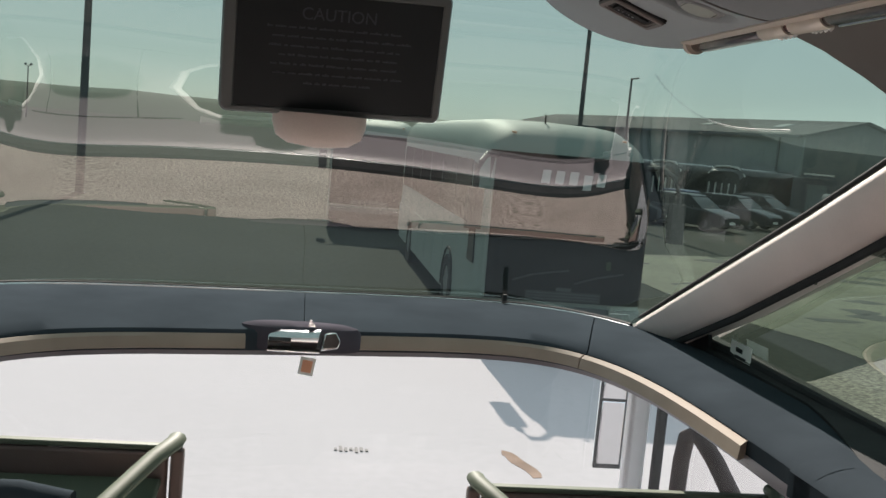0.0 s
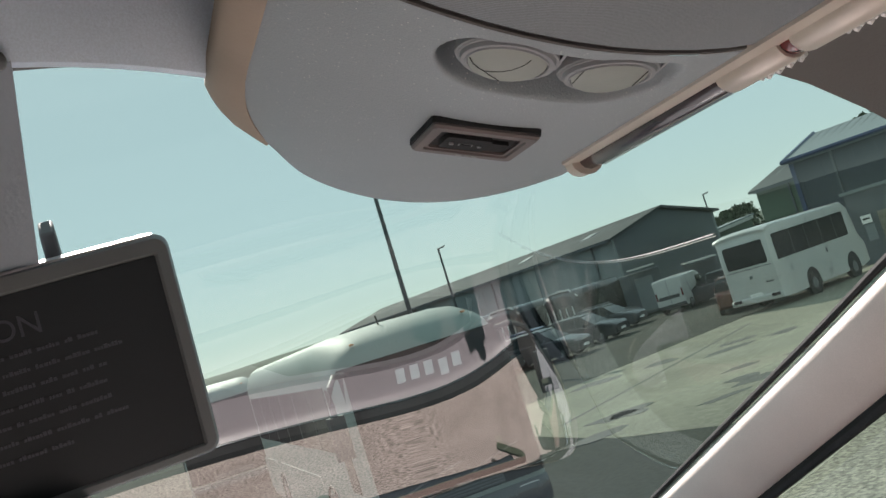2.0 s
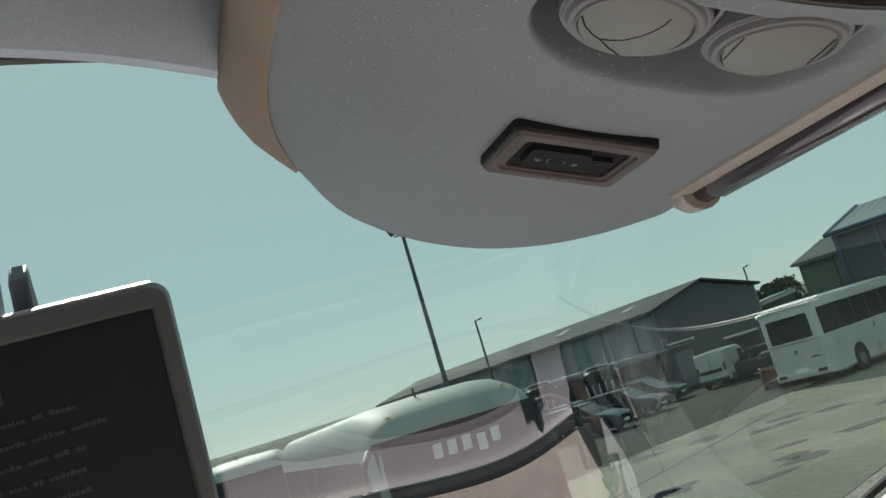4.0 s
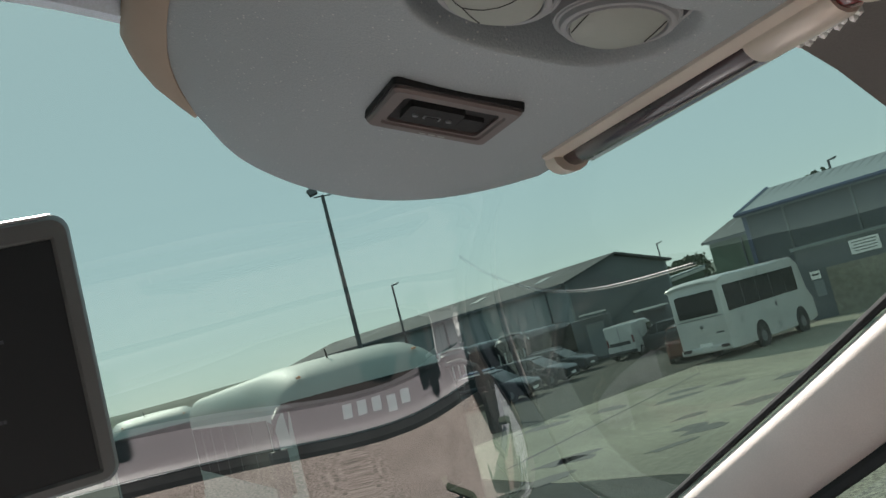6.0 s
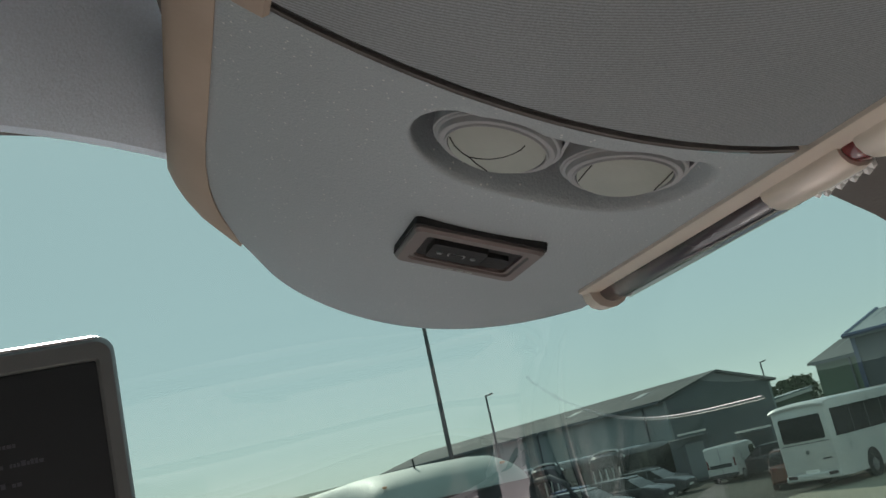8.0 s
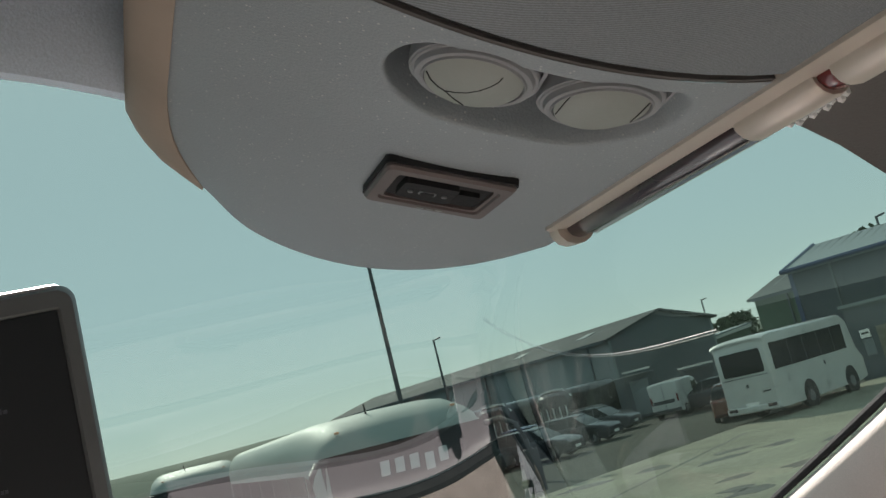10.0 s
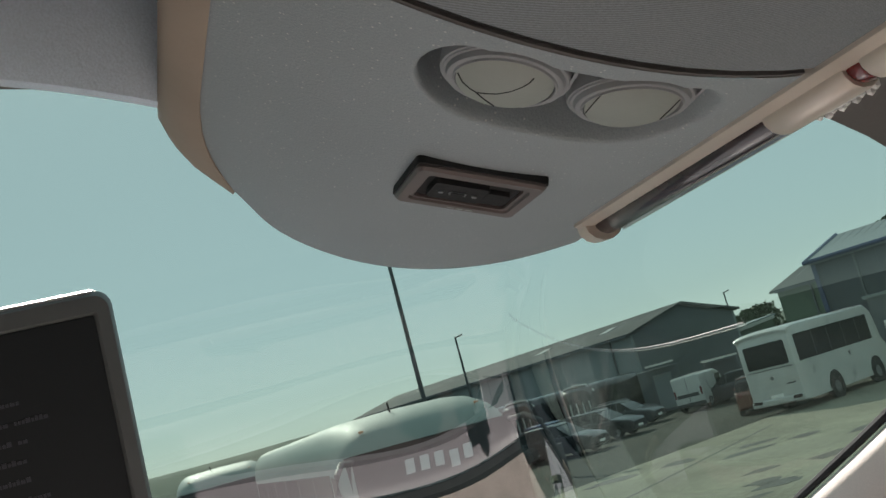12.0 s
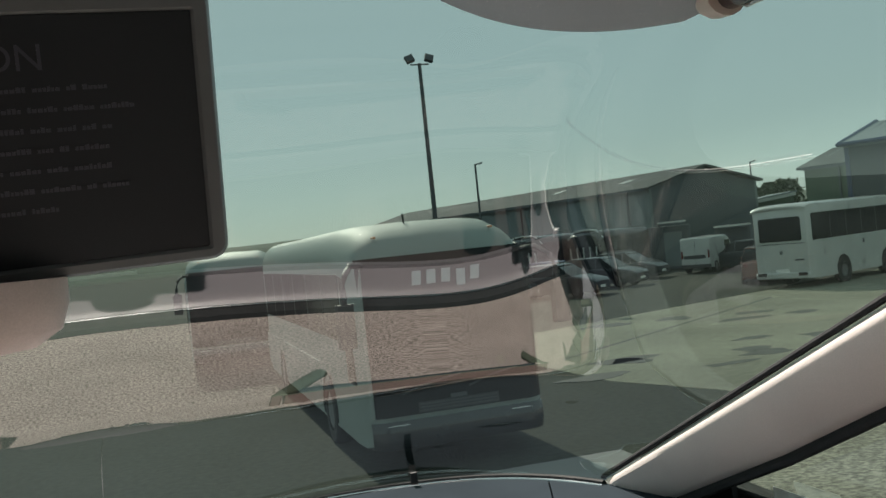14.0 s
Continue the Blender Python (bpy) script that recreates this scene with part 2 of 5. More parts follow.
def box(sx, sy, sz, cx=0, cy=0, cz=0, bm=None, rot=None):
    """A box by its size and centre."""
    bm = bm or bmesh.new()
    m = Matrix.Translation((cx, cy, cz))
    if rot is not None:
        m = m @ rot
    bmesh.ops.create_cube(bm, size=1, matrix=m @ Matrix.Diagonal((sx, sy, sz, 1)))
    return bm


def cyl(r1, r2, h, m=Matrix(), n=24, bm=None, caps=True):
    bm = bm or bmesh.new()
    bmesh.ops.create_cone(bm, cap_ends=caps, segments=n, radius1=r1, radius2=r2, depth=h, matrix=m)
    return bm


def ball(r, m=Matrix(), u=16, v=10, bm=None):
    bm = bm or bmesh.new()
    bmesh.ops.create_uvsphere(bm, u_segments=u, v_segments=v, radius=r, matrix=m)
    return bm


def grid(rows, close=False, bm=None):
    """A sheet through rows of points."""
    bm = bm or bmesh.new()
    vs = [[bm.verts.new(p) for p in r] for r in rows]
    for a, b in zip(vs, vs[1:]):
        k = len(a)
        for i in range(k if close else k - 1):
            bm.faces.new((a[i], a[(i + 1) % k], b[(i + 1) % k], b[i]))
    return bm


def loft(rings, bm=None, caps=True):
    """A closed skin through rings of points."""
    bm = bm or bmesh.new()
    vs = [[bm.verts.new(p) for p in r] for r in rings]
    for a, b in zip(vs, vs[1:]):
        k = len(a)
        for i in range(k):
            bm.faces.new((a[i], a[(i + 1) % k], b[(i + 1) % k], b[i]))
    if caps:
        bm.faces.new(vs[0][::-1])
        bm.faces.new(vs[-1])
    return bm


def slab(rows, down):
    """A sheet through rows of points, given thickness by the vector down."""
    d = Vector(down)
    bm = bmesh.new()
    top = [[bm.verts.new(p) for p in r] for r in rows]
    bot = [[bm.verts.new(Vector(p) + d) for p in r] for r in rows]
    nr, nc = len(rows), len(rows[0])
    for i in range(nr - 1):
        for j in range(nc - 1):
            bm.faces.new((top[i][j], top[i][j + 1], top[i + 1][j + 1], top[i + 1][j]))
            bm.faces.new((bot[i][j], bot[i + 1][j], bot[i + 1][j + 1], bot[i][j + 1]))
    for i in range(nr - 1):
        bm.faces.new((top[i][0], top[i + 1][0], bot[i + 1][0], bot[i][0]))
        bm.faces.new((top[i][-1], bot[i][-1], bot[i + 1][-1], top[i + 1][-1]))
    for j in range(nc - 1):
        bm.faces.new((top[0][j], bot[0][j], bot[0][j + 1], top[0][j + 1]))
        bm.faces.new((top[-1][j], top[-1][j + 1], bot[-1][j + 1], bot[-1][j]))
    return bm


def tube(pts, r, n=10, bm=None, flat=1.0):
    """A round bar along points."""
    pts = [Vector(p) for p in pts]
    rings = []
    for i, p in enumerate(pts):
        d = (pts[min(i + 1, len(pts) - 1)] - pts[max(i - 1, 0)]).normalized()
        up = Vector((0, 0, 1)) if abs(d.z) < 0.95 else Vector((0, 1, 0))
        a = d.cross(up).normalized()
        b = a.cross(d).normalized()
        rings.append([p + a * (r * math.cos(2 * math.pi * k / n)) + b * (r * flat * math.sin(2 * math.pi * k / n)) for k in range(n)])
    return loft(rings, bm)


def prism(outline, depth, axis="z", bm=None, m=None):
    """An outline of 2D points pushed along an axis from 0 to depth."""
    bm = bm or bmesh.new()
    m = m or Matrix()

    def at(u, v, w):
        return m @ Vector({"z": (u, v, w), "y": (u, w, v), "x": (w, u, v)}[axis])
    a = [bm.verts.new(at(u, v, 0)) for u, v in outline]
    b = [bm.verts.new(at(u, v, depth)) for u, v in outline]
    k = len(a)
    for i in range(k):
        bm.faces.new((a[i], a[(i + 1) % k], b[(i + 1) % k], b[i]))
    bm.faces.new(a[::-1])
    bm.faces.new(b)
    return bm


def rounded(w, h, r, n=5):
    """The outline of a rounded rectangle about the origin."""
    out = []
    for cx, cy, a0 in ((w / 2 - r, h / 2 - r, 0), (-w / 2 + r, h / 2 - r, 90), (-w / 2 + r, -h / 2 + r, 180), (w / 2 - r, -h / 2 + r, 270)):
        for k in range(n + 1):
            a = radians(a0 + 90 * k / n)
            out.append((cx + r * math.cos(a), cy + r * math.sin(a)))
    return out


def spow(v, p):
    return math.copysign(abs(v) ** p, v)


def letters(name, text, size, material, parent, m, align="CENTER", thick=0.0006):
    cu = bpy.data.curves.new(name, "FONT")
    cu.body, cu.size, cu.align_x, cu.align_y, cu.extrude = text, size, align, "CENTER", thick
    tmp = new(name + "_tmp", cu)
    bpy.context.view_layer.update()
    me = bpy.data.meshes.new_from_object(tmp.evaluated_get(bpy.context.evaluated_depsgraph_get()))
    bpy.data.objects.remove(tmp)
    me.name = name
    me.materials.clear()
    me.materials.append(material)
    ob = new(name, me)
    ob.parent = parent
    ob.matrix_local = m
    return ob


# ---- the shell of the coach: windscreen dome, ledge, pillar ----
DECK = 1.90


def dome(phi, th, grow=1.0):
    """The windscreen: phi runs from the left side (-90) over the front to the right side (90), th from its foot (0) up to the crown (90)."""
    r, v = abs(math.cos(th)) ** 0.2, abs(math.sin(th)) ** 0.2
    x = 1.18 * spow(math.sin(phi), 0.5)
    up = max(0.0, min(1.0, (1.2 * v - 0.13) / 0.24))
    up = up * up * (3 - 2 * up)
    n = 4 + 4.0 * up if x > 0 else 5.5 + 2.5 * up
    bow = max(0.0, 1 - abs(x / 1.18) ** n) ** (1 / n)
    x *= grow * r ** 0.3
    y = -0.36 + 1.76 * grow * bow * r + 0.15 * (1 - up) * x + up * (0.02 * x - 0.09 * math.sqrt(x * x + 0.09) + 0.027 - 0.10) - 0.15 * (1.2 * v - 0.13)
    return Vector((x, y, 2.2 + 1.2 * v))


def th_at(z):
    return math.asin(min(1.0, max(0.0, (z - 2.2) / 1.2)) ** 5)


def inner(phi):
    """The ledge's inner edge in plan."""
    x = 0.958 * spow(math.sin(phi), 0.4)
    return Vector((x, -1.0 + 1.86 * abs(math.cos(phi)) ** 0.4 + 0.2 * x, 0))


PHIS = [radians(90 * spow(-1 + 2 * k / 72, 0.75)) for k in range(73)]
BACK = -3.4

window_1 = thing("window_1", label="large curved green-tinted windscreen with reflections in it", category="windscreen", kind="structure")
th0 = th_at(2.325)
rows = []
for k in range(37):
    th = th_at(2.325 + 0.78 * k / 16) if k <= 16 else th_at(3.105) + (math.pi / 2 * 0.998 - th_at(3.105)) * (k - 16) / 20
    ring = [dome(p, th) for p in PHIS]
    for end, sgn in ((0, -1), (-1, 1)):
        e = ring[end]
        extra = [Vector((e.x + sgn * 0.02 * j / 3, e.y - 0.25 * j, e.z)) for j in (3, 2, 1)]
        if end == 0:
            ring = extra + ring
        else:
            ring = ring + extra[::-1]
    rows.append(ring)
def cut_sides(bm):
    """The windscreen ends at the pillars; below them stand the side windows."""
    gone = []
    for f in bm.faces:
        if all(abs(v.co.x) > 0.9 and v.co.y < 1.2 and v.co.z < 2.295 + 0.457 * (1.2 - v.co.y) for v in f.verts):
            gone.append(f)
    bmesh.ops.delete(bm, geom=gone, context="FACES")
    return bm


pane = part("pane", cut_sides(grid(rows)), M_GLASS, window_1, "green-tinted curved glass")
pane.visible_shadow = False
# rubber foot seal with a bright bead along the glass
FRONT = [p for p in PHIS if dome(p, th0).y > 1.14 + (0.0 if p > 0 else -0.3)]
part("seal", tube([dome(p, th0) * 1.0 + Vector((0, 0, 0.006)) for p in FRONT], 0.009, 8), M_BLACK, window_1)
part("bead", tube([dome(p, th0, 0.988) + Vector((0, 0, 0.006)) for p in FRONT], 0.005, 8), M_CHROME, window_1, "thin bright bead")
part("clip", box(0.016, 0.012, 0.022, 0.69, 1.43, 2.352), M_BLACK, window_1)

# a slim clear tube standing in for a reflection where the glass bends right
def on_glass(y, z):
    """The point of the windscreen's right side at a depth and a height."""
    lo, hi = radians(5), radians(90)
    for _ in range(40):
        mid = (lo + hi) / 2
        if dome(mid, th_at(z)).y > y:
            lo = mid
        else:
            hi = mid
    return dome(lo, th_at(z))


REFL_RIBBON = []
for k in range(49):
    f = k / 48
    y = 1.045 - 0.57 * f ** 1.5
    REFL_RIBBON.append(on_glass(y, 2.979 + 0.155 * (1 - f) ** 3.4))
rg = part("ridge", tube(REFL_RIBBON, 0.0034, 14), M_REFL_RIBBON, window_1, "clear tube standing in for a reflected ribbon in the glass")
rg.visible_shadow = False

# the ledge under the windscreen, which runs on along the sides
ledge = thing("window_ledge", label="blue-grey moulded ledge under the windscreen", category="ledge", kind="structure")


def ledge_ring(k, a):
    """Points across the ledge at the plan angle a; k picks how far round."""
    o, i = dome(a, th0, 1.035), inner(a)
    pts = []
    for s in range(9):
        f = s / 8
        p = o.lerp(i, f)
        z = 2.322 + 0.022 * math.sin(math.pi * f) ** 0.8 - 0.012 * f
        pts.append(Vector((p.x, p.y, z)))
    pts.append(Vector((i.x * 0.993, i.y - 0.006, 2.302)))
    return pts


def side_edge(y):
    """The ledge's outer edge along the side, which turns inwards towards its end."""
    return 1.235 - 0.35 * max(0.0, 0.25 - y) ** 1.3 if y > -0.25 else 1.235 - 0.141


def side_ring(y, sgn):
    o, i = Vector((sgn * side_edge(y), y, 0)), Vector((sgn * (0.935 + 0.03 * min(1, max(0, 0.3 - y))), y, 0))
    pts = []
    for s in range(9):
        f = s / 8
        p = o.lerp(i, f)
        pts.append(Vector((p.x, p.y, 2.322 + 0.022 * math.sin(math.pi * f) ** 0.8 - 0.012 * f)))
    pts.append(Vector((i.x * 0.993, i.y, 2.302)))
    return pts


CUT = [k for k, a in enumerate(PHIS) if inner(a).x > 0.80][0]
CUTL = 72 - CUT
front = [ledge_ring(k, PHIS[k]) for k in range(CUTL, CUT + 1)]
MID = len(front) // 2
part("front_moulding", slab(front[:MID + 1], (0, 0, -0.05)), M_LEDGE, ledge)
part("front_moulding", slab([[p + Vector((0.002, 0, 0)) for p in r] for r in front[MID:MID + 1]] + front[MID + 1:], (0, 0, -0.05)), M_LEDGE, ledge)
right = [ledge_ring(k, PHIS[k]) for k in range(CUT, 71)]
right = [[p + Vector((0.003, -0.003, 0)) for p in right[0]]] + right[1:]
yl = right[-1][-1].y
right += [side_ring(yl - 0.05 + (-0.16 - yl + 0.05) * k / 8, 1) for k in range(9)]
part("side_moulding", slab(right, (0, 0, -0.05)), M_LEDGE, ledge)
part("side_moulding", slab([side_ring(y, 1) for y in (-0.168, -0.3, -0.4, -0.55)], (0, 0, -0.05)), M_LEDGE, ledge)
left = [ledge_ring(k, PHIS[k]) for k in range(2, CUTL + 1)]
left[-1] = [p + Vector((-0.003, -0.003, 0)) for p in left[-1]]
yl2 = left[0][-1].y
left = [side_ring(y, -1) for y in (-0.55, -0.4, -0.3, yl2 - 0.05) if y <= yl2] + left
part("side_moulding", slab(left, (0, 0, -0.05)), M_LEDGE, ledge)


def trim_run(a0, a1):
    """A beige strip under the ledge's inner lip."""
    ang = [a0 + (a1 - a0) * k / 40 for k in range(41)]
    rings = []
    for a in ang:
        i = inner(a)
        c = Vector((i.x * 0.985, i.y - 0.012, 0))
        rings.append([(c.x, c.y, 2.300), (c.x * 0.985, c.y - 0.006, 2.292), (c.x * 0.98, c.y - 0.008, 2.262), (c.x * 0.99, c.y, 2.258), (c.x * 1.01, c.y + 0.012, 2.262), (c.x * 1.01, c.y + 0.012, 2.298)])
    return loft(rings)


aL, aR, aC = PHIS[CUTL], PHIS[CUT], radians(1.2)
part("trim_strip", trim_run(aL + 0.01, -0.0115), M_TRIM, ledge, "beige strip")
part("trim_strip", trim_run(0.0125, aR - 0.004), M_TRIM, ledge, "beige strip")
part("trim_strip", trim_run(aR + 0.004, radians(81.9)), M_TRIM, ledge, "beige strip")
# grey lip below the beige strip
lip = []
for k in range(2, 71):
    i = inner(PHIS[k])
    lip.append([(i.x * 0.99, i.y - 0.004, 2.258), (i.x * 1.0, i.y + 0.0, 2.238), (i.x * 1.02, i.y + 0.03, 2.234), (i.x * 1.03, i.y + 0.06, 2.25)])
part("lip", slab(lip, (0, 0.0, 0.012)), M_LILAC, ledge, "lilac-grey lower lip")

# lower windscreen of clear glass over the cab, and its frame
window_4 = thing("window_4", label="clear lower windscreen under the ledge", category="windscreen", kind="structure")
low = [[Vector((1.0, 1.0, 0)) * 0 + Vector((dome(p, th0, 1.01 - 0.01 * q).x, dome(p, th0, 1.01 - 0.01 * q).y + 0.05 * q, 2.27 - 1.35 * q)) for p in PHIS[2:71]] for q in (0.0, 0.5, 1.0)]
lp = part("pane", grid(low), M_CLEAR, window_4)
lp.visible_shadow = False
part("sill", tube([low[2][k] for k in range(len(low[2]))], 0.03, 8), M_BLACK, window_4)
for nm, sg in (("door_1", 1), ("door_2", -1)):
    dr = thing(nm, label="cab door with clear glass and black seals", category="door", kind="structure")
    pn = part("pane", grid([[(sg * 1.235, 1.0, 2.27), (sg * 1.235, -0.35, 2.27)], [(sg * 1.235, 1.0, 0.9), (sg * 1.235, -0.35, 0.9)]]), M_CLEAR, dr)
    pn.visible_shadow = False
    part("seal", box(0.03, 0.035, 1.36, sg * 1.205, 1.17, 1.58), M_BLACK, dr, bevel=0.006)
    part("post", box(0.07, 0.06, 1.36, sg * 1.14, 1.22, 1.58), M_WHITE, dr, "white post", bevel=0.015)
    part("lower_skin", box(0.04, 1.4, 0.9, sg * 1.24, 0.33, 0.45), M_LEDGE, dr)
cab = link_mesh("wall_cab_front", slab([[(p.x, p.y, 0.93), (p.x, p.y, 0.35)] for p in low[2]], (0, -0.03, 0)), M_LEDGE)
tagged(cab, "blue-grey lower front of the cab", "wall", kind="structure")
cab_floor = link_mesh("floor_cab", box(2.4, 2.2, 0.05, 0, 0.3, 0.6), M_DARKPANEL)
tagged(cab_floor, "dark cab floor below the deck", "floor", kind="structure")

# right-hand pillar, which sweeps up and back along the glass
def pillar_pt(y):
    d = 1.2 - y
    return Vector((1.075 + 0.035 * min(1.0, d), y, 2.325 + 0.457 * d))


def make_pillar(sgn, name, label):
    p = thing(name, label=label, category="pillar", kind="structure")
    rings, seal_a, seal_b = [], [], []
    for k in range(33):
        y = 1.2 - 2.1 * k / 32
        c = pillar_pt(y)
        h = 0.085 + 0.03 * min(1.0, k / 9)
        ring = []
        for u, w in ((0.0, 0.0), (-0.004, 0.02), (-0.017, 0.13), (-0.022, 0.20), (-0.022, 0.5), (-0.012, 0.88), (0.0, 0.97), (0.05, 1.0), (0.09, 0.97), (0.09, 0.03), (0.05, 0.0)):
            ring.append((sgn * (c.x + u + 0.05 * w), c.y - 0.02 * w, c.z - h * w))
        rings.append(ring)
        seal_a.append((sgn * (c.x + 0.002), c.y, c.z + 0.011))
        seal_b.append((sgn * (c.x + 0.055), c.y - 0.02, c.z - h - 0.006))
    part("lining", loft(rings), M_PILLAR, p)
    part("seal", tube(seal_a, 0.0065, 8), M_BLACK, p, "black rubber seal")
    part("seal", tube(seal_b, 0.011, 8), M_BLACK, p, "black rubber seal")
    return p


make_pillar(1, "pillar_right", "rosy grey padded windscreen pillar sweeping up and back")
make_pillar(-1, "pillar_left", "rosy grey padded windscreen pillar sweeping up and back")

# side windows under the pillars
for sgn, nm in ((1, "window_2"), (-1, "window_3")):
    w = thing(nm, label="green-tinted side window with black rubber edge", category="window", kind="structure")
    pn = part("pane", grid([[(sgn * 1.25, 1.12, 2.20), (sgn * 1.26, BACK, 2.20)], [(sgn * 1.225, 0.9, 2.5), (sgn * 1.245, BACK, 2.5)], [(sgn * 1.2, -0.3, 3.02), (sgn * 1.2, BACK, 3.05)]]), M_SIDEGLASS, w)
    pn.visible_shadow = False
    part("seal", tube([(sgn * 1.20, 1.10, 2.345), (sgn * 1.225, 0.7, 2.343), (sgn * 1.228, 0, 2.342), (sgn * 1.228, BACK, 2.342)], 0.014, 8), M_BLACK, w)
    part("sill", slab([[(sgn * (side_edge(y) - 0.045), y, 2.336), (sgn * 1.27, y, 2.350)] for y in (1.2, 0.6, 0.25, 0.15, 0.05, -0.05, -0.15, -0.25, -0.6)], (0, 0, -0.06)), M_BLACK, w, "black window sill")
    if sgn > 0:
        part("corner_seal", prism([(0.84, 2.335), (1.2, 2.325), (0.95, 2.44), (0.86, 2.43)], 0.012, "x", m=Matrix.Translation((1.19, 0, 0))), M_BLACK, w)

# roof: ceiling, side liners, rear and floor close the deck
ceil_rows = []
for y in (-0.42, -1.2, -2.2, BACK):
    ceil_rows.append([(x, y, 3.62 - 0.16 * abs(x / 1.2) ** 3) for x in [-1.26 + 2.52 * k / 16 for k in range(17)]])
ceiling = link_mesh("ceiling", slab(ceil_rows, (0, 0, 0.04)), M_DARKPANEL)
tagged(ceiling, "dark grey lined coach ceiling", "ceiling", kind="structure")
for sgn, nm in ((1, "side_liner_right"), (-1, "side_liner_left")):
    rows = []
    for f in (0.0, 0.25, 0.5, 0.75, 1.0):
        x = 0.70 + 0.53 * f
        z = 3.108 - 0.10 * f ** 1.5 - 0.03 * f
        yf = -0.365 + 0.33 * f
        rows.append([(sgn * x, yf, z), (sgn * x, yf - 0.4, z), (sgn * x, -1.6, z), (sgn * x, BACK, z)])
    ob = link_mesh(nm, slab(rows, (0, 0, 0.03)), M_DARKPANEL)
    tagged(ob, "dark grey liner between rack and side window", "liner", kind="structure")
    ob2 = link_mesh("wall_" + ("right" if sgn > 0 else "left"), box(0.04, BACK * -1 - 0.36, 2.33 - DECK + 0.35, sgn * 1.285, (BACK - 0.36) / 2, (2.33 + DECK - 0.35) / 2), M_LEDGE)
    tagged(ob2, "blue-grey coach side wall", "wall", kind="structure")
    ob3 = link_mesh("roof_side_" + ("right" if sgn > 0 else "left"), box(0.04, 3.3, 0.72, sgn * 1.275, -1.75, 3.32), M_DARKPANEL)
    tagged(ob3, "dark grey coach roof side", "wall", kind="structure")
wall_rear = link_mesh("wall_rear", box(2.6, 0.05, 1.8, 0, BACK, 2.78), M_DARKPANEL)
tagged(wall_rear, "dark partition at the back of the deck", "wall", kind="structure")

# the sunlit deck floor, its front edge over the cab, and the cab's dashboard below
foot = []
for x in [-1.24 + 2.48 * k / 24 for k in range(25)]:
    yf = 0.34 - 0.10 * (x / 1.24) ** 2
    foot.append([(x, yf, DECK), (x, -0.2, DECK), (x, -0.8, DECK), (x, -1.18 + 0.22 * (x / 1.24) ** 2, DECK)])
floor = link_mesh("floor", slab(foot, (0, 0, -0.04)), M_CARPET)
tagged(floor, "pale speckled deck flooring in bright sun", "floor", kind="structure")
edge = thing("step_edge", label="dark deck edge with a bright metal strip", category="step", kind="structure")
nose = [Vector((x, 0.345 - 0.10 * (x / 1.24) ** 2, DECK + 0.003)) for x in [-1.24 + 2.48 * k / 30 for k in range(31)]]
part("nosing", slab([[p, p + Vector((0, 0.05, 0)), p + Vector((0, 0.075, -0.03)), p + Vector((0, 0.08, -0.22))] for p in nose], (0, -0.005, -0.03)), M_BLACK, edge)
part("edge_strip", tube([p + Vector((0, 0.062, 0.0)) for p in nose], 0.008, 8), M_CHROME, edge, "bright metal strip")
dash = thing("cab_dashboard", label="lilac-grey moulded dashboard in the cab below the deck", category="dashboard")
rows = []
for x in [-1.16 + 2.32 * k / 28 for k in range(29)]:
    yo = dome(math.asin(max(-1, min(1, spow(x / 1.2, 2)))), th0).y - 0.06
    top = 1.36 - 0.10 * (x / 1.16) ** 4
    rows.append([(x, 0.42, 0.95), (x, 0.45, top - 0.10), (x, 0.52, top - 0.02), (x, 0.64, top), (x, 0.95, top - 0.01), (x, yo, top - 0.08)])
part("top_moulding", slab(rows, (0, 0, -0.03)), M_LILAC, dash)
for x in (-0.52, -0.27):
    part("seam", box(0.006, 0.42, 0.004, x, 0.84, 1.361), M_BLACK, dash)
part("seam", box(0.9, 0.006, 0.004, -0.5, 0.63, 1.36), M_BLACK, dash)
part("instrument_hood", loft([[(0.55 + r * 0.24 * math.cos(2 * math.pi * k / 24), 0.66 + r * 0.13 * math.sin(2 * math.pi * k / 24), z) for k in range(24)] for r, z in ((1.0, 1.33), (0.97, 1.40), (0.85, 1.43), (0.05, 1.44))]), M_LILAC, dash)
for sgn, nm in ((1, "wall_footwell_right"), (-1, "wall_footwell_left")):
    ob = link_mesh(nm, box(0.05, 3.2, 2.31 - DECK, sgn * 1.225, -1.8, (2.31 + DECK) / 2), M_CARPET)
    tagged(ob, "pale speckled lining below the side ledge", "wall", kind="structure")
# raised moulded seat plinth behind the floor
plinth = thing("seat_plinth", label="smooth lilac-grey moulded plinth behind the deck floor", category="plinth", kind="structure")
PX = [-1.2 + 2.4 * k / 40 for k in range(41)]


def plinth_front(x):
    return -1.24 + 0.22 * (x / 1.24) ** 2


def plinth_depth(x):
    """The plinth is deeper on one side of the aisle."""
    f = max(0.0, min(1.0, (-0.18 - x) / 0.2)) * max(0.0, min(1.0, (x + 0.95) / 0.2))
    return 0.17 + 0.32 * f * f * (3 - 2 * f)


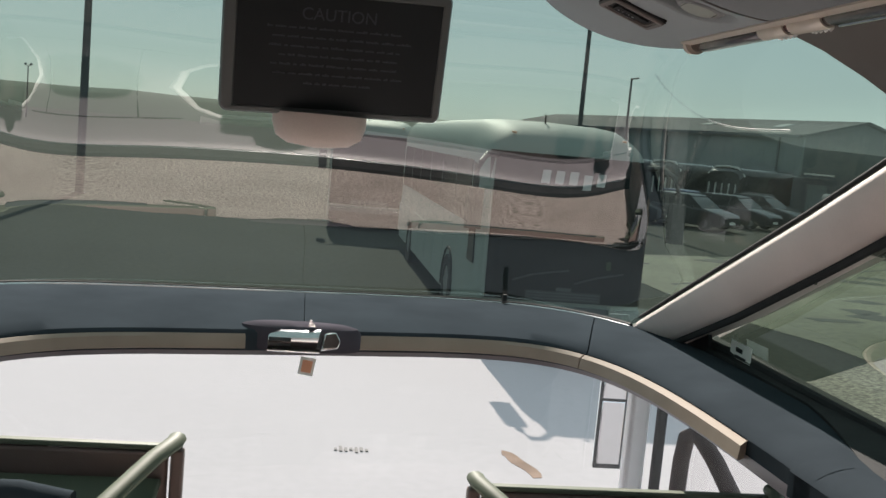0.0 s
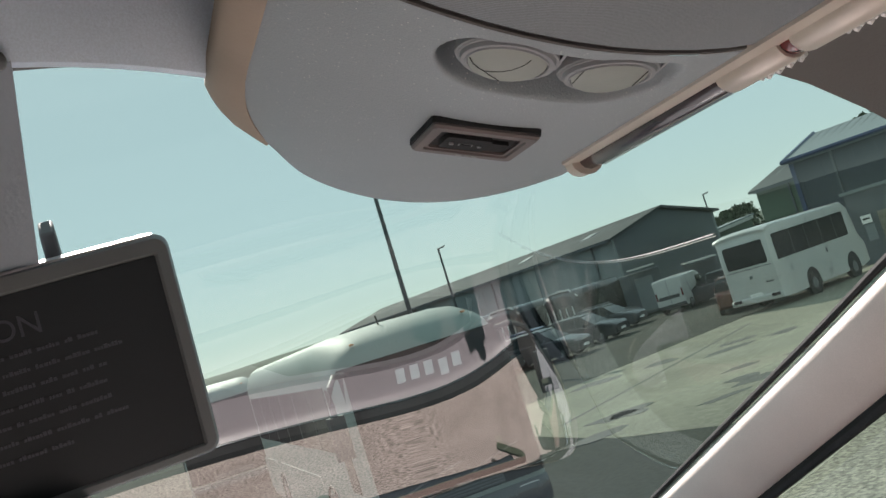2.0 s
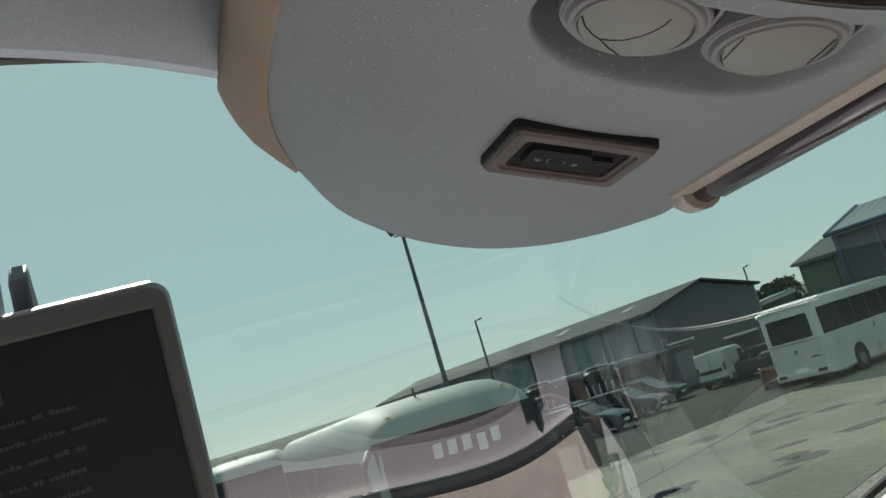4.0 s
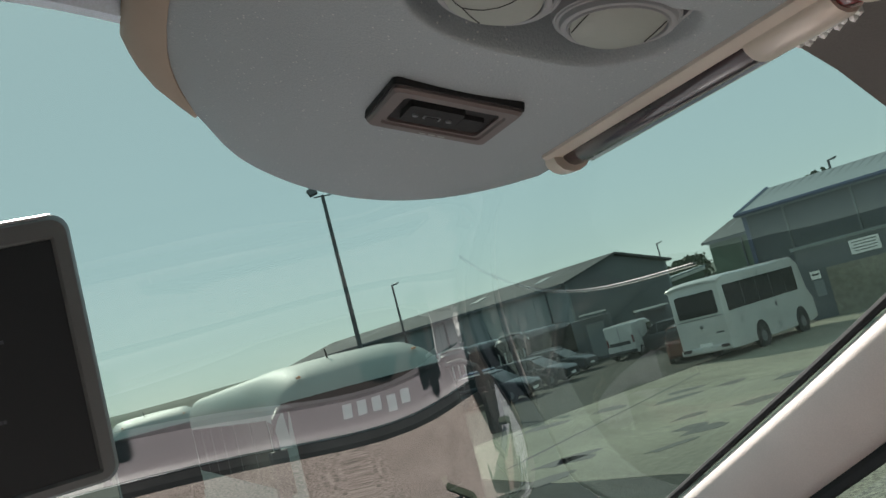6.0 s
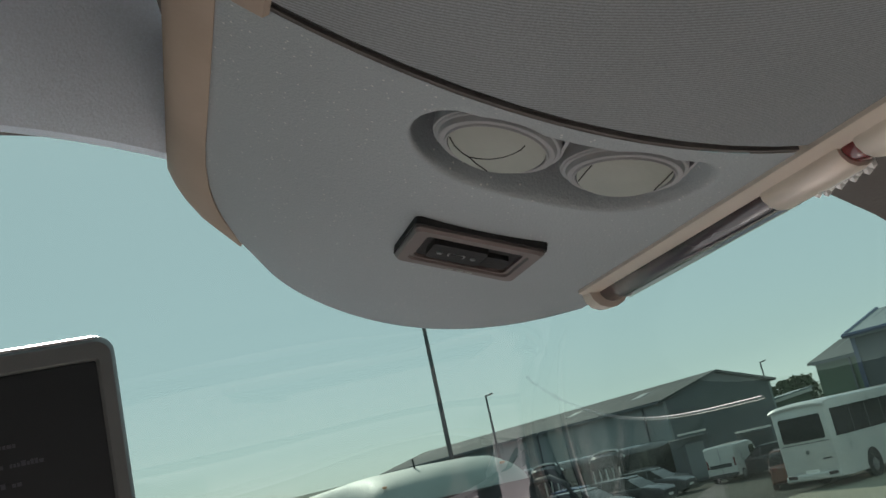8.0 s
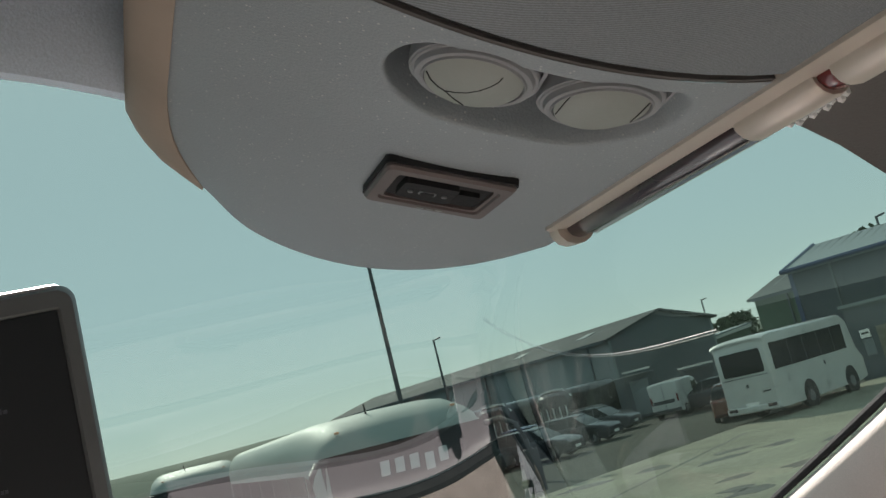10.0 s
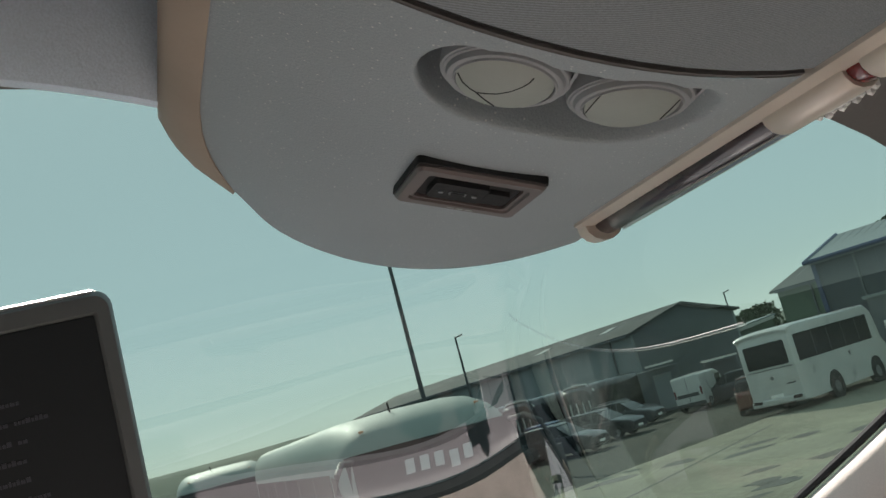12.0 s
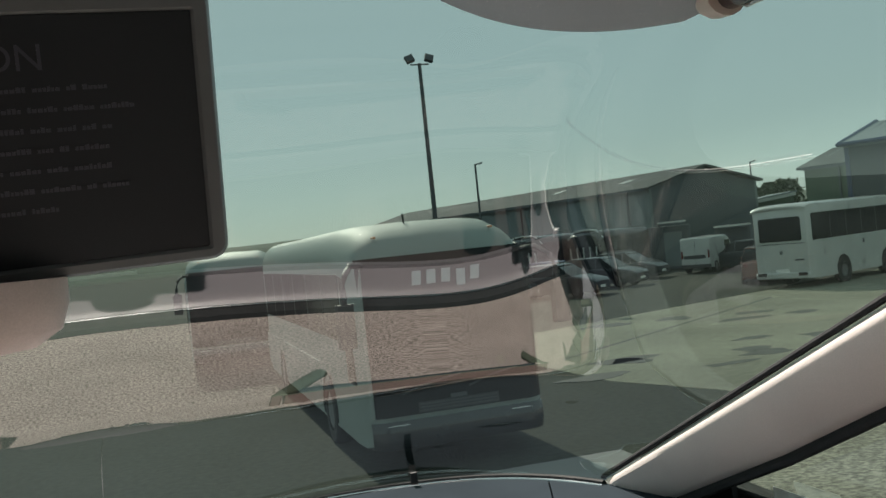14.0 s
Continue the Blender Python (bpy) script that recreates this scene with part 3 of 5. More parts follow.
rows = []
for x in PX:
    y0, d = plinth_front(x), plinth_depth(x)
    rows.append([(x, y0, DECK - 0.03), (x, y0 - 0.01, DECK + 0.05), (x, y0 - 0.04, DECK + 0.08), (x, y0 - 0.14, DECK + 0.115), (x, y0 - 0.7 * d, DECK + 0.135), (x, y0 - d + 0.02, DECK + 0.135), (x, y0 - d, DECK + 0.11), (x, y0 - d - 0.01, DECK)])
part("moulding", slab(rows, (0, 0, -0.03)), M_LILAC, plinth)
rim = [Vector((x, plinth_front(x) + 0.055, DECK)) for x in PX]
part("skirting", slab([[p, p + Vector((0, -0.055, 0.0)), p + Vector((0, -0.058, 0.035))] for p in rim], (0, -0.004, -0.03)), M_BLACK, plinth, "dark skirting")
part("bright_strip", tube([p + Vector((0, -0.05, 0.042)) for p in rim], 0.0045, 8), M_CHROME, plinth, "bright metal strip")
part("piping", tube([Vector((x, plinth_front(x) - plinth_depth(x) + 0.015, DECK + 0.14)) for x in PX if x < 0.1], 0.007, 8), M_WHITE, plinth, "white piping along its far edge")
part("seam", tube([Vector((x, plinth_front(x) - 0.17, DECK + 0.120)) for x in PX if x < -0.1], 0.003, 6), M_BLACK, plinth)
for x in (-0.42, -0.16):
    part("seam", tube([Vector((x, plinth_front(x) - 0.17, DECK + 0.120)), Vector((x, plinth_front(x) - 0.4, DECK + 0.136)), Vector((x, plinth_front(x) - plinth_depth(x) + 0.02, DECK + 0.137))], 0.003, 6), M_BLACK, plinth)
rear_floor = link_mesh("floor_rear", box(2.5, 2.0, 0.04, 0, -2.4, DECK - 0.03), M_BROWN)
tagged(rear_floor, "dark brown floor behind the plinth", "floor", kind="structure")


# ---- overhead console at the front end of each luggage rack ----
def under(x):
    """Height of the console's underside, which rolls up towards the aisle."""
    u = max(0.0, min(1.05, (0.68 - x) / 0.38))
    return 3.10 + 0.16 * u * u


def nose_y(x):
    """Front outline of the console in plan, for x from 0.295 to 0.70."""
    u = (x - 0.295) / 0.405
    return -0.125 + 0.222 * math.sin(math.pi * min(1.0, u * 0.86) ** 0.72) ** 0.8 + 0.07 * u ** 2 - 0.034 * math.exp(-((x - 0.358) / 0.03) ** 2)


def scoop(x, y):
    """Depth of the hollow for the vents: deepest at its front wall, running out to nothing at the back."""
    t = max(0.0, min(1.0, (x - 0.493) / 0.071))
    d = math.hypot(x - (0.493 + 0.071 * t), y + 0.385 - 0.003 * t)
    s = max(0.0, min(1.0, (0.061 - d) / 0.018))
    s = s * s * (3 - 2 * s)
    return s * 0.060 * max(0.0, min(1.0, (y + 0.425) / 0.05))


def place(x, y, off=0.0, spin=0.0):
    """A pose on the console's underside, z pointing down out of it."""
    d = 0.01
    tx = Vector((2 * d, 0, under(x + d) - under(x - d))).normalized()
    n = -tx.cross(Vector((0, 1, 0))).normalized()
    ty = n.cross(tx)
    m = Matrix((tx, ty, n)).transposed().to_4x4()
    return Matrix.Translation(Vector((x, y, under(x))) + n * off) @ m @ pose(0, 0, 0, 0, 0, spin)


def make_console():
    c = thing("overhead_console", label="grey moulded overhead console with two round air vents", category="console", group="overhead consoles")
    xs = [0.319 + 0.381 * k / 168 for k in range(169)]
    rows = []
    for x in xs:
        yf = nose_y(x)
        ys = [yf, yf - 0.004, yf - 0.012] + [yf - 0.012 + (-0.32 - yf + 0.012) * k / 8 for k in range(1, 9)] + [-0.32 - 0.122 * k / 64 for k in range(1, 65)]
        rows.append([(x, y, under(x) + scoop(x, y) + (0.010 if n == 0 else 0.003 if n == 1 else 0)) for n, y in enumerate(ys)])
    part("shell", grid(rows), M_SHELL, c, sharp=120)
    part("inner_skin", slab([[(x, nose_y(x) - 0.02, under(x) + 0.105), (x, -0.442, under(x) + 0.105)] for x in xs[::12]], (0, 0, 0.01)), M_SHELL, c)
    # nose skirt above, so that the console has depth
    xs = xs[::8]
    skirt = [[(x, nose_y(x), under(x) + 0.012), (x * 0.99 + 0.01, nose_y(x) - 0.03, under(x) + 0.06), (x * 0.97 + 0.02, nose_y(x) - 0.09, under(x) + 0.11)] for x in xs]
    part("upper_skin", slab(skirt, (0, -0.01, 0)), M_SHELL, c)
    # beige trim that rolls round the aisle edge and runs back
    stations = [((0.325, y), (0.298, y)) for y in (-3.3, -1.5, -0.8, -0.442, -0.3, -0.2)]
    stations += [((0.326, -0.165), (0.298, -0.160)), ((0.329, -0.125), (0.298, -0.125))]
    stations += [((xi, yi), (xo, nose_y(xo) + 0.001)) for xi, yi, xo in ((0.333, -0.095, 0.2985), (0.337, -0.075, 0.303), (0.342, -0.055, 0.310), (0.348, -0.036, 0.324), (0.353, -0.022, 0.340), (0.3595, -0.003, 0.3585))]
    tr = []
    for n, ((xi, yi), (xo, yo)) in enumerate(stations):
        thin = min(1.0, 0.12 + 0.22 * (len(stations) - 1 - n))
        ring = []
        for q, dz in ((0.0, 0.001), (0.04, -0.0025), (0.2, -0.0045), (0.5, -0.0052), (0.8, -0.004), (0.94, -0.001), (1.0, 0.005)):
            x, y = xi + (xo - xi) * q, yi + (yo - yi) * q
            ring.append((x, y, under(x) + dz * thin))
        ring += [(xo * 0.9 + xi * 0.1, yo * 0.9 + yi * 0.1, under(xo) + 0.018), (xi, yi, under(xi) + 0.004)]
        tr.append(ring)
    part("aisle_trim", loft(tr), M_TRIM, c, "beige rolled trim")
    # two round vents in the hollow
    for x, arc in ((0.481, True), (0.561, False)):
        v = thing_part("air_vent", c)
        m = place(x, -0.394, -0.0020, 0) @ pose(0, 0, 0, 1, 0, 0)
        bm = bmesh.new()
        prof = ((0.0400, -0.095), (0.0400, -0.002), (0.0388, -0.0004), (0.0372, -0.0002), (0.0360, 0.0030), (0.0350, 0.0034), (0.0326, 0.0030), (0.0318, 0.0044), (0.0310, 0.0042), (0.0308, 0.001))
        rings = [[m @ Vector((r * math.cos(2 * math.pi * k / 40), r * math.sin(2 * math.pi * k / 40), h)) for k in range(40)] for r, h in prof]
        part("vent_ring", loft(rings, caps=False), M_VENTRIM, v)
        dm = m @ pose(0, 0, -0.0012, -7, 0, 0)
        disc = [[dm @ Vector((r * math.cos(2 * math.pi * k / 40), r * math.sin(2 * math.pi * k / 40), h)) for k in range(40)] for r, h in ((0.0304, -0.004), (0.0304, 0.0040), (0.0296, 0.0046), (0.001, 0.0050))]
        part("vent_disc", loft(disc), M_VENT, v)
        if arc:
            lines = [[(0.46, 0.42), (0.44, 0.22), (0.36, 0.0), (0.22, -0.24), (0.0, -0.46), (-0.22, -0.56), (-0.42, -0.60)], [(-0.97, -0.08), (-0.80, -0.34), (-0.58, -0.52), (-0.42, -0.60), (-0.16, -0.80), (0.10, -0.95)]]
        else:
            lines = [[(-0.85, 0.45), (-0.86, 0.0), (-0.85, -0.46)], [(0.85, 0.46), (0.86, 0.0), (0.85, -0.42)]]
        for line in lines:
            part("slot", tube([dm @ Vector((0.0304 * a, 0.0304 * b, 0.0048)) for a, b in line], 0.00042, 6), M_BLACK, v)
        edge = []
        for k in range(48):
            a = 2 * math.pi * k / 48
            edge.append((a, 0.0412 + 0.0062 * math.exp(-((a - 0.72) / 0.24) ** 2)))
        flange = [[m @ Vector((q * r * math.cos(a), q * r * math.sin(a), h)) for a, r in edge] for q, h in ((1.0, -0.095), (1.0, -0.0035), (0.985, -0.0015), (0.93, -0.0012), (0.93, -0.030))]
        part("flange", loft(flange, caps=False), M_VENTRIM, v)
    # socket plate
    pl = thing_part("socket_plate", c)
    m = place(0.515, -0.200, 0.0, 0)
    part("plate_body", loft([[m @ Vector((u, v, h)) for u, v in rounded(w, d, 0.006)] for w, d, h in ((0.104, 0.086, 0.002), (0.104, 0.086, 0.006), (0.100, 0.082, 0.0085), (0.086, 0.064, 0.0085), (0.084, 0.062, 0.0065), (0.078, 0.056, 0.0065), (0.076, 0.054, 0.000))]), M_PLATE, pl)
    part("plate_skirt", loft([[m @ Vector((u, v, h)) for u, v in rounded(w, d, 0.006)] for w, d, h in ((0.1065, 0.0885, -0.004), (0.1065, 0.0885, 0.0035), (0.102, 0.084, 0.004))]), M_BLACK, pl, "black skirt")
    part("socket_bed", prism(rounded(0.076, 0.054, 0.003), 0.002, "z", m=m @ pose(0, 0, 0.0005)), M_PLASTIC, pl)
    part("socket_block", prism(rounded(0.044, 0.036, 0.004), 0.009, "z", m=m @ pose(-0.010, 0.005, 0.001)), M_BLACK, pl)
    for dx in (-0.012, 0.012):
        part("screw", cyl(0.0026, 0.0022, 0.002, m @ pose(-0.010 + dx * 1.15, 0.005, 0.0103)), M_STEELDARK, pl)
    part("socket_mouth", prism(rounded(0.014, 0.008, 0.002), 0.0012, "z", m=m @ pose(-0.010, 0.005, 0.0095)), M_STEELDARK, pl)
    part("socket_slot", prism(rounded(0.011, 0.0055, 0.0015), 0.0006, "z", m=m @ pose(-0.010, 0.005, 0.0106)), M_BLACK, pl)
    part("rocker", prism(rounded(0.018, 0.022, 0.002), 0.007, "z", m=m @ pose(0.023, 0.000, 0.001)), M_BLACK, pl)
    for j in range(3):
        part("print_bar", prism(rounded(0.006, 0.002, 0.0008, 2), 0.0006, "z", m=m @ pose(-0.004 + 0.008 * j, -0.037, 0.0083)), M_VENT, pl)
    return c


def thing_part(name, parent):
    o = new(name)
    o.parent = parent
    return o


def make_rack():
    r = thing("luggage_rack", label="luggage rack with dark grey fabric underside", category="luggage rack", group="luggage racks")
    xs = [0.326 + 0.365 * k / 12 for k in range(13)]
    part("underside", slab([[(x, y, under(x)) for y in (-0.450, -0.6, -1.0, -1.8, BACK)] for x in xs], (0, 0, 0.03)), M_FABRIC, r, bevel=0.003)
    part("rack_trim", slab([[(x, y, under(x) - (0.0015 if n in (0, 4) else 0.006)) for n, x in enumerate((0.328, 0.331, 0.338, 0.346, 0.350))] for y in (-0.440, -0.6, -1.0, -1.8, BACK)], (0, 0, 0.012)), M_TRIM, r, "beige edge trim")
    part("trim_slot", slab([[(x, y, under(x) + 0.002) for x in (0.322, 0.331)] for y in (-0.445, -1.0, BACK)], (0, 0, 0.004)), M_SMOKE, r, "dark glossy slot")
    part("joint", tube([(x, -0.447, under(x) + 0.006) for x in xs], 0.0030, 6), M_BLACK, r)
    part("end_panel", box(0.42, 0.012, 0.25, 0.52, -0.24, 3.40), M_DARKPANEL, r, "dark end panel")
    part("joint_back", slab([[(x, -0.441, under(x) + 0.0005), (x, -0.441, under(x) + 0.09)] for x in [0.322 + 0.41 * k / 16 for k in range(17)]], (0, -0.004, 0)), M_DARKPANEL, r)
    part("back_box", box(0.5, 2.8, 0.02, 0.66, -2.0, 3.42), M_DARKPANEL, r)
    return r


def make_strip():
    s = thing("lamp_rail", label="champagne metal lamp rail with smoked and clear lenses", category="lamp rail", group="lamp rails")
    X, Z = 0.688, 3.094
    part("rail_back", slab([[(X - 0.006 - 0.030 * min(1.0, (-0.045 - y) / 0.04), y, Z + 0.004), (X - 0.004, y, Z + 0.000)] for y in (-0.046, -0.06, -0.085, -0.5, -1.5, BACK)], (0, 0, 0.02)), M_GOLD, s)

    def half(y0, y1, r, name, material, lab=""):
        m = 14
        rings = []
        for y, q in ((y0, 0.0), (y0 - 0.003, 1.0), (y1 + 0.003, 1.0), (y1, 0.0)):
            rr = r * (0.93 + 0.07 * q)
            rings.append([(X - 0.004 + rr * math.cos(2 * math.pi * k / m), y, Z + 0.004 + rr * math.sin(2 * math.pi * k / m)) for k in range(m)])
        return part(name, loft(rings), material, s, lab)
    # tapered nose
    rings = []
    for y, r in ((-0.048, 0.003), (-0.052, 0.010), (-0.066, 0.0165), (-0.088, 0.0185)):
        rings.append([(X - 0.006 + r * 1.1 * math.cos(2 * math.pi * k / 14), y, Z + 0.004 + r * math.sin(2 * math.pi * k / 14)) for k in range(14)])
    part("end_cap", loft(rings), M_GOLD, s)
    half(-0.088, -0.37, 0.0135, "smoked_lens", M_SMOKE, "long smoked lens")
    # chrome tube stands in for the gloss streak along the smoked lens
    part("glint_strip", tube([(X + 0.012, -0.09, Z - 0.006), (X + 0.012, -0.368, Z - 0.006)], 0.0025, 6), M_CHROME, s)
    half(-0.37, -0.455, 0.0162, "sleeve", M_GOLD)
    half(-0.455, -0.470, 0.0132, "red_lens", M_RED, "small red lens")
    half(-0.470, -0.57, 0.0162, "sleeve", M_GOLD)
    for y0 in (-0.383, -0.490):
        lens = part("clear_lens", ball(1.0, pose(X + 0.0085, y0 - 0.034, Z - 0.0050) @ Matrix.Diagonal((0.0058, 0.037, 0.0052, 1)), 16, 8), M_LED, s, "clear ribbed lens")
        for j in range(9):
            a = 0.0016 * (j % 2)
            part("lens_rib", ball(0.0031, pose(X + 0.0122 + a, y0 - 0.006 - 0.0070 * j, Z - 0.0070 - a, 0, 0, 45) @ Matrix.Diagonal((1, 1, 1.3, 1)), 4, 3), M_LED, lens)
    half(-0.57, -1.6, 0.0135, "smoked_lens", M_SMOKE, "long smoked lens")
    # the same modelled gloss streak along the rear lens
    part("glint_strip", tube([(X + 0.012, -0.572, Z - 0.006), (X + 0.012, -1.6, Z - 0.006)], 0.003, 6), M_CHROME, s)
    return s


console, rack, lamp_rail = make_console(), make_rack(), make_strip()
for ob in (console, rack, lamp_rail):
    cp = copy_thing(ob, Matrix())
    cp.scale = (-1, 1, 1)

# ---- front header between the consoles, its camera and the clock panel ----
def header_z(x):
    return 3.309 - 0.040 * (x / 0.29) ** 2


def header_top(x):
    return 3.403 - 0.010 * (x / 0.29) ** 2


def header_y(x):
    return -0.155 + 0.040 * (x / 0.29) ** 2


hx = [-0.360 + 0.720 * k / 28 for k in range(29)]
rows = []
for x in hx:
    z = header_z(x)
    h = header_y(x)
    rows.append([(x, h + 0.013, z + 0.03), (x, h, z), (x, h - 0.017, z - 0.001), (x, h - 0.032, z + 0.02), (x, h - 0.05, z * 0.32 + header_top(x) * 0.68), (x, h - 0.062, header_top(x))])
header = link_mesh("header_panel", slab(rows, (0, 0.006, 0.003)), M_HEADER)
tagged(header, "pale grey padded header panel above the windscreen", "header panel", kind="structure")
roof_front = link_mesh("roof_front", slab([[(x, y, 3.47) for y in (-0.11, -0.25, -0.45)] for x in (-1.25, -0.6, 0, 0.6, 1.25)], (0, 0, 0.04)), M_DARKPANEL)
tagged(roof_front, "dark roof edge above the windscreen", "roof", kind="structure")
cap = link_mesh("roof_fascia", slab([[(x, -0.10, 3.325 - 0.04 * (x / 0.31) ** 2), (x, -0.105, 3.48)] for x in hx], (0, 0.01, 0)), M_DARKPANEL)
tagged(cap, "dark fascia above the header panel", "fascia", kind="structure")
clock = thing("clock_panel", label="black display panel with dim blue digits above the header", category="display")
rows = [[(x, header_y(x) - 0.066, header_top(x) - 0.001), (x, header_y(x) - 0.08, header_top(x) + 0.112)] for x in [-0.345 + 0.690 * k / 14 for k in range(15)]]
part("panel", slab(rows, (0, 0.01, 0)), M_PLASTIC, clock)
part("end_cap", loft([[(0.325 + 0.022 * math.cos(2 * math.pi * k / 16), y, 3.42 + 0.11 * math.sin(2 * math.pi * k / 16)) for k in range(16)] for y in (-0.235, -0.20)]), M_DARKPANEL, clock, "dark grey end cap")
for j in range(5):
    part("digit_bar", box(0.009, 0.002, 0.005, -0.09 + 0.02 * j, -0.234, 3.47), M_DIGIT, clock)
dome_cam = thing("dome_camera", label="small black dome camera with clear lens under the header", category="camera")
part("socket", loft([[(0.012 + r * math.cos(2 * math.pi * k / 24), -0.193 + r * math.sin(2 * math.pi * k / 24), z) for k in range(24)] for r, z in ((0.021, 3.335), (0.022, 3.322), (0.021, 3.312), (0.017, 3.305), (0.011, 3.302))]), M_PLASTIC, dome_cam)
part("lens", ball(0.012, pose(0.012, -0.200, 3.307) @ Matrix.Diagonal((1.1, 0.7, 0.5, 1))), M_CHROME, dome_cam, "bright lens")
part("wire", tube([(0.0, -0.197, 3.325), (-0.01, -0.192, 3.316), (-0.025, -0.186, 3.316)], 0.0012, 6), M_BLACK, dome_cam)

# ---- drop-down monitor ----
monitor = thing("drop_down_monitor", label="charcoal drop-down monitor with a dim caution notice", category="monitor")
T = pose(0.0157, 0.0267, 3.0232, 14.47, -1.76, 7.77)
W, Hh = 0.434, 0.253
SW, SH = W - 0.044, Hh - 0.036
case = [[T @ Vector((u + dx, d, v + dz)) for u, v in rounded(w, h, rr)] for w, h, d, rr, dx, dz in ((W - 0.02, Hh - 0.02, 0.040, 0.012, 0, 0), (W - 0.004, Hh - 0.004, 0.034, 0.016, 0, 0), (W, Hh, 0.020, 0.016, 0, 0), (W, Hh, 0.006, 0.016, 0, 0), (W - 0.008, Hh - 0.008, 0.0, 0.014, 0, 0), (SW + 0.006, SH + 0.006, 0.0, 0.003, 0.004, -0.004), (SW, SH, 0.004, 0.002, 0.004, -0.004))]
part("case", loft(case), M_MONITOR, monitor)
part("screen", prism(rounded(SW, SH, 0.002), 0.002, "y", m=T @ pose(0.004, 0.0026, -0.004)), M_SCREEN, monitor, "dim black screen")
# sunlight on the top edge is put into this paler colour
part("top_cover", prism(rounded(W - 0.026, 0.030, 0.008), 0.004, "z", m=T @ pose(0, 0.018, Hh / 2 - 0.0035)), M_MONTOP_SUNLIT, monitor, "top edge painted paler as if sunlit")
letters("caution_text", "CAUTION", 0.032, M_TEXT, monitor, T @ pose(0.0, 0.0022, 0.068, 90, 0, 0))
random.seed(4)
for j, wl in enumerate((0.27, 0.25, 0.26, 0.22, 0.25, 0.24, 0.12)):
    x = -wl / 2
    z = 0.040 - 0.0175 * j
    while x < wl / 2 - 0.01:
        bm = bmesh.new()
        for _ in range(random.randint(2, 8)):
            lw, lh = random.uniform(0.0022, 0.0042), random.choice((0.0032, 0.0032, 0.0046))
            box(lw, 0.0008, lh, x + lw / 2, 0.0022, z + lh / 2, bm)
            x += lw + 0.0009
        part("text_bar", bm, M_TEXT, monitor, smooth=False).matrix_local = T
        x += 0.0045
# bracket down from the header
BR = []
for f in [k / 10 for k in range(11)]:
    half = 0.132 - 0.036 * f
    y = -0.160 + 0.195 * f
    z = 3.303 - 0.168 * f
    row = []
    for u in (-1, -0.62, -0.55, -0.40, -0.34, 0.34, 0.40, 0.55, 0.62, 1):
        lift = 0.010 if abs(u) < 0.36 else 0.0 if abs(u) < 0.58 else 0.006
        row.append((u * half, y - lift, z - lift * 0.5))
    BR.append(row)
part("bracket", slab(BR, (0, 0.028, 0.014)), M_BRACKET, monitor, "grey ribbed bracket")
# bar in darker charcoal: the shadow band under the header is painted in
part("bracket_top_shaded", box(0.258, 0.05, 0.016, 0, -0.158, 3.304, rot=pose(0, 0, 0, 15, 0, 0)), M_MONITOR, monitor, bevel=0.006)
part("bracket_foot", box(0.19, 0.02, 0.03, 0.0, 0.040, 3.158, rot=pose(0, 0, 0, -40, 0, 0)), M_MONITOR, monitor, bevel=0.006)
part("bolt", cyl(0.006, 0.005, 0.006, pose(0.0, -0.145, 3.275, 55, 0, 0)), M_STEELDARK, monitor)
for sg in (-1, 1):
    part("hinge_arm", prism([(0.02, 3.10), (0.075, 3.10), (0.07, 3.17), (0.05, 3.205), (0.022, 3.185)], 0.016, "x", m=Matrix.Translation((sg * 0.113 - 0.008, 0.025, 0))), M_PLASTIC, monitor, bevel=0.003)
part("speaker_dome", loft([[(-0.008 + r * math.cos(2 * math.pi * k / 32), 0.07 + 0.55 * r * math.sin(2 * math.pi * k / 32), z) for k in range(32)] for r, z in ((0.092, 2.905), (0.092, 2.885), (0.084, 2.860), (0.06, 2.845), (0.01, 2.839))]), M_PILLAR, monitor, "rosy grey rounded underside")

# ---- chrome latch on the ledge, and labels ----
latch = thing("chrome_latch", label="polished chrome latch in a dark recess of the ledge", category="latch")
part("recess", loft([[(-0.008 + r * 0.172 * spow(math.cos(2 * math.pi * k / 32), 0.8), 0.868 + 0.052 * r * math.sin(2 * math.pi * k / 32), z) for k in range(32)] for r, z in ((0.96, 2.256), (1.0, 2.264), (1.0, 2.305), (0.94, 2.320), (0.8, 2.326), (0.05, 2.327))]), M_SURROUND, latch, "dusky grey raised surround")
part("handle", loft([[(x, y0 + 0.5 * (z - 2.295), z) for y0, z in ((0.802, 2.262), (0.790, 2.266), (0.785, 2.276), (0.785, 2.306 + t), (0.790, 2.316 + t), (0.806, 2.318 + t))] for x, t in ((-0.094, -0.012), (-0.088, -0.006), (-0.06, 0.0), (0.02, 0.002), (0.048, 0.005))]), M_CHROME, latch, "polished chrome handle")
part("handle_recess", box(0.062, 0.006, 0.026, -0.062, 0.785, 2.290, rot=pose(0, 0, 0, -24, 0, 0)), M_PLASTIC, latch, bevel=0.004)
part("handle_rib", box(0.060, 0.006, 0.005, -0.062, 0.781, 2.290, rot=pose(0, 0, 0, -24, 0, 0)), M_CHROME, latch)
part("lever", prism([(-0.026, -0.024), (0.020, -0.020), (0.030, 0.000), (0.018, 0.026), (-0.016, 0.022)], 0.020, "y", m=pose(0.076, 0.778, 2.300, -20, 0, 14)), M_CHROME, latch, "faceted chrome lever", bevel=0.004)
part("lever_joint", box(0.008, 0.022, 0.046, 0.046, 0.785, 2.298, rot=pose(0, 0, 0, -20, 10, 0)), M_PLASTIC, latch)
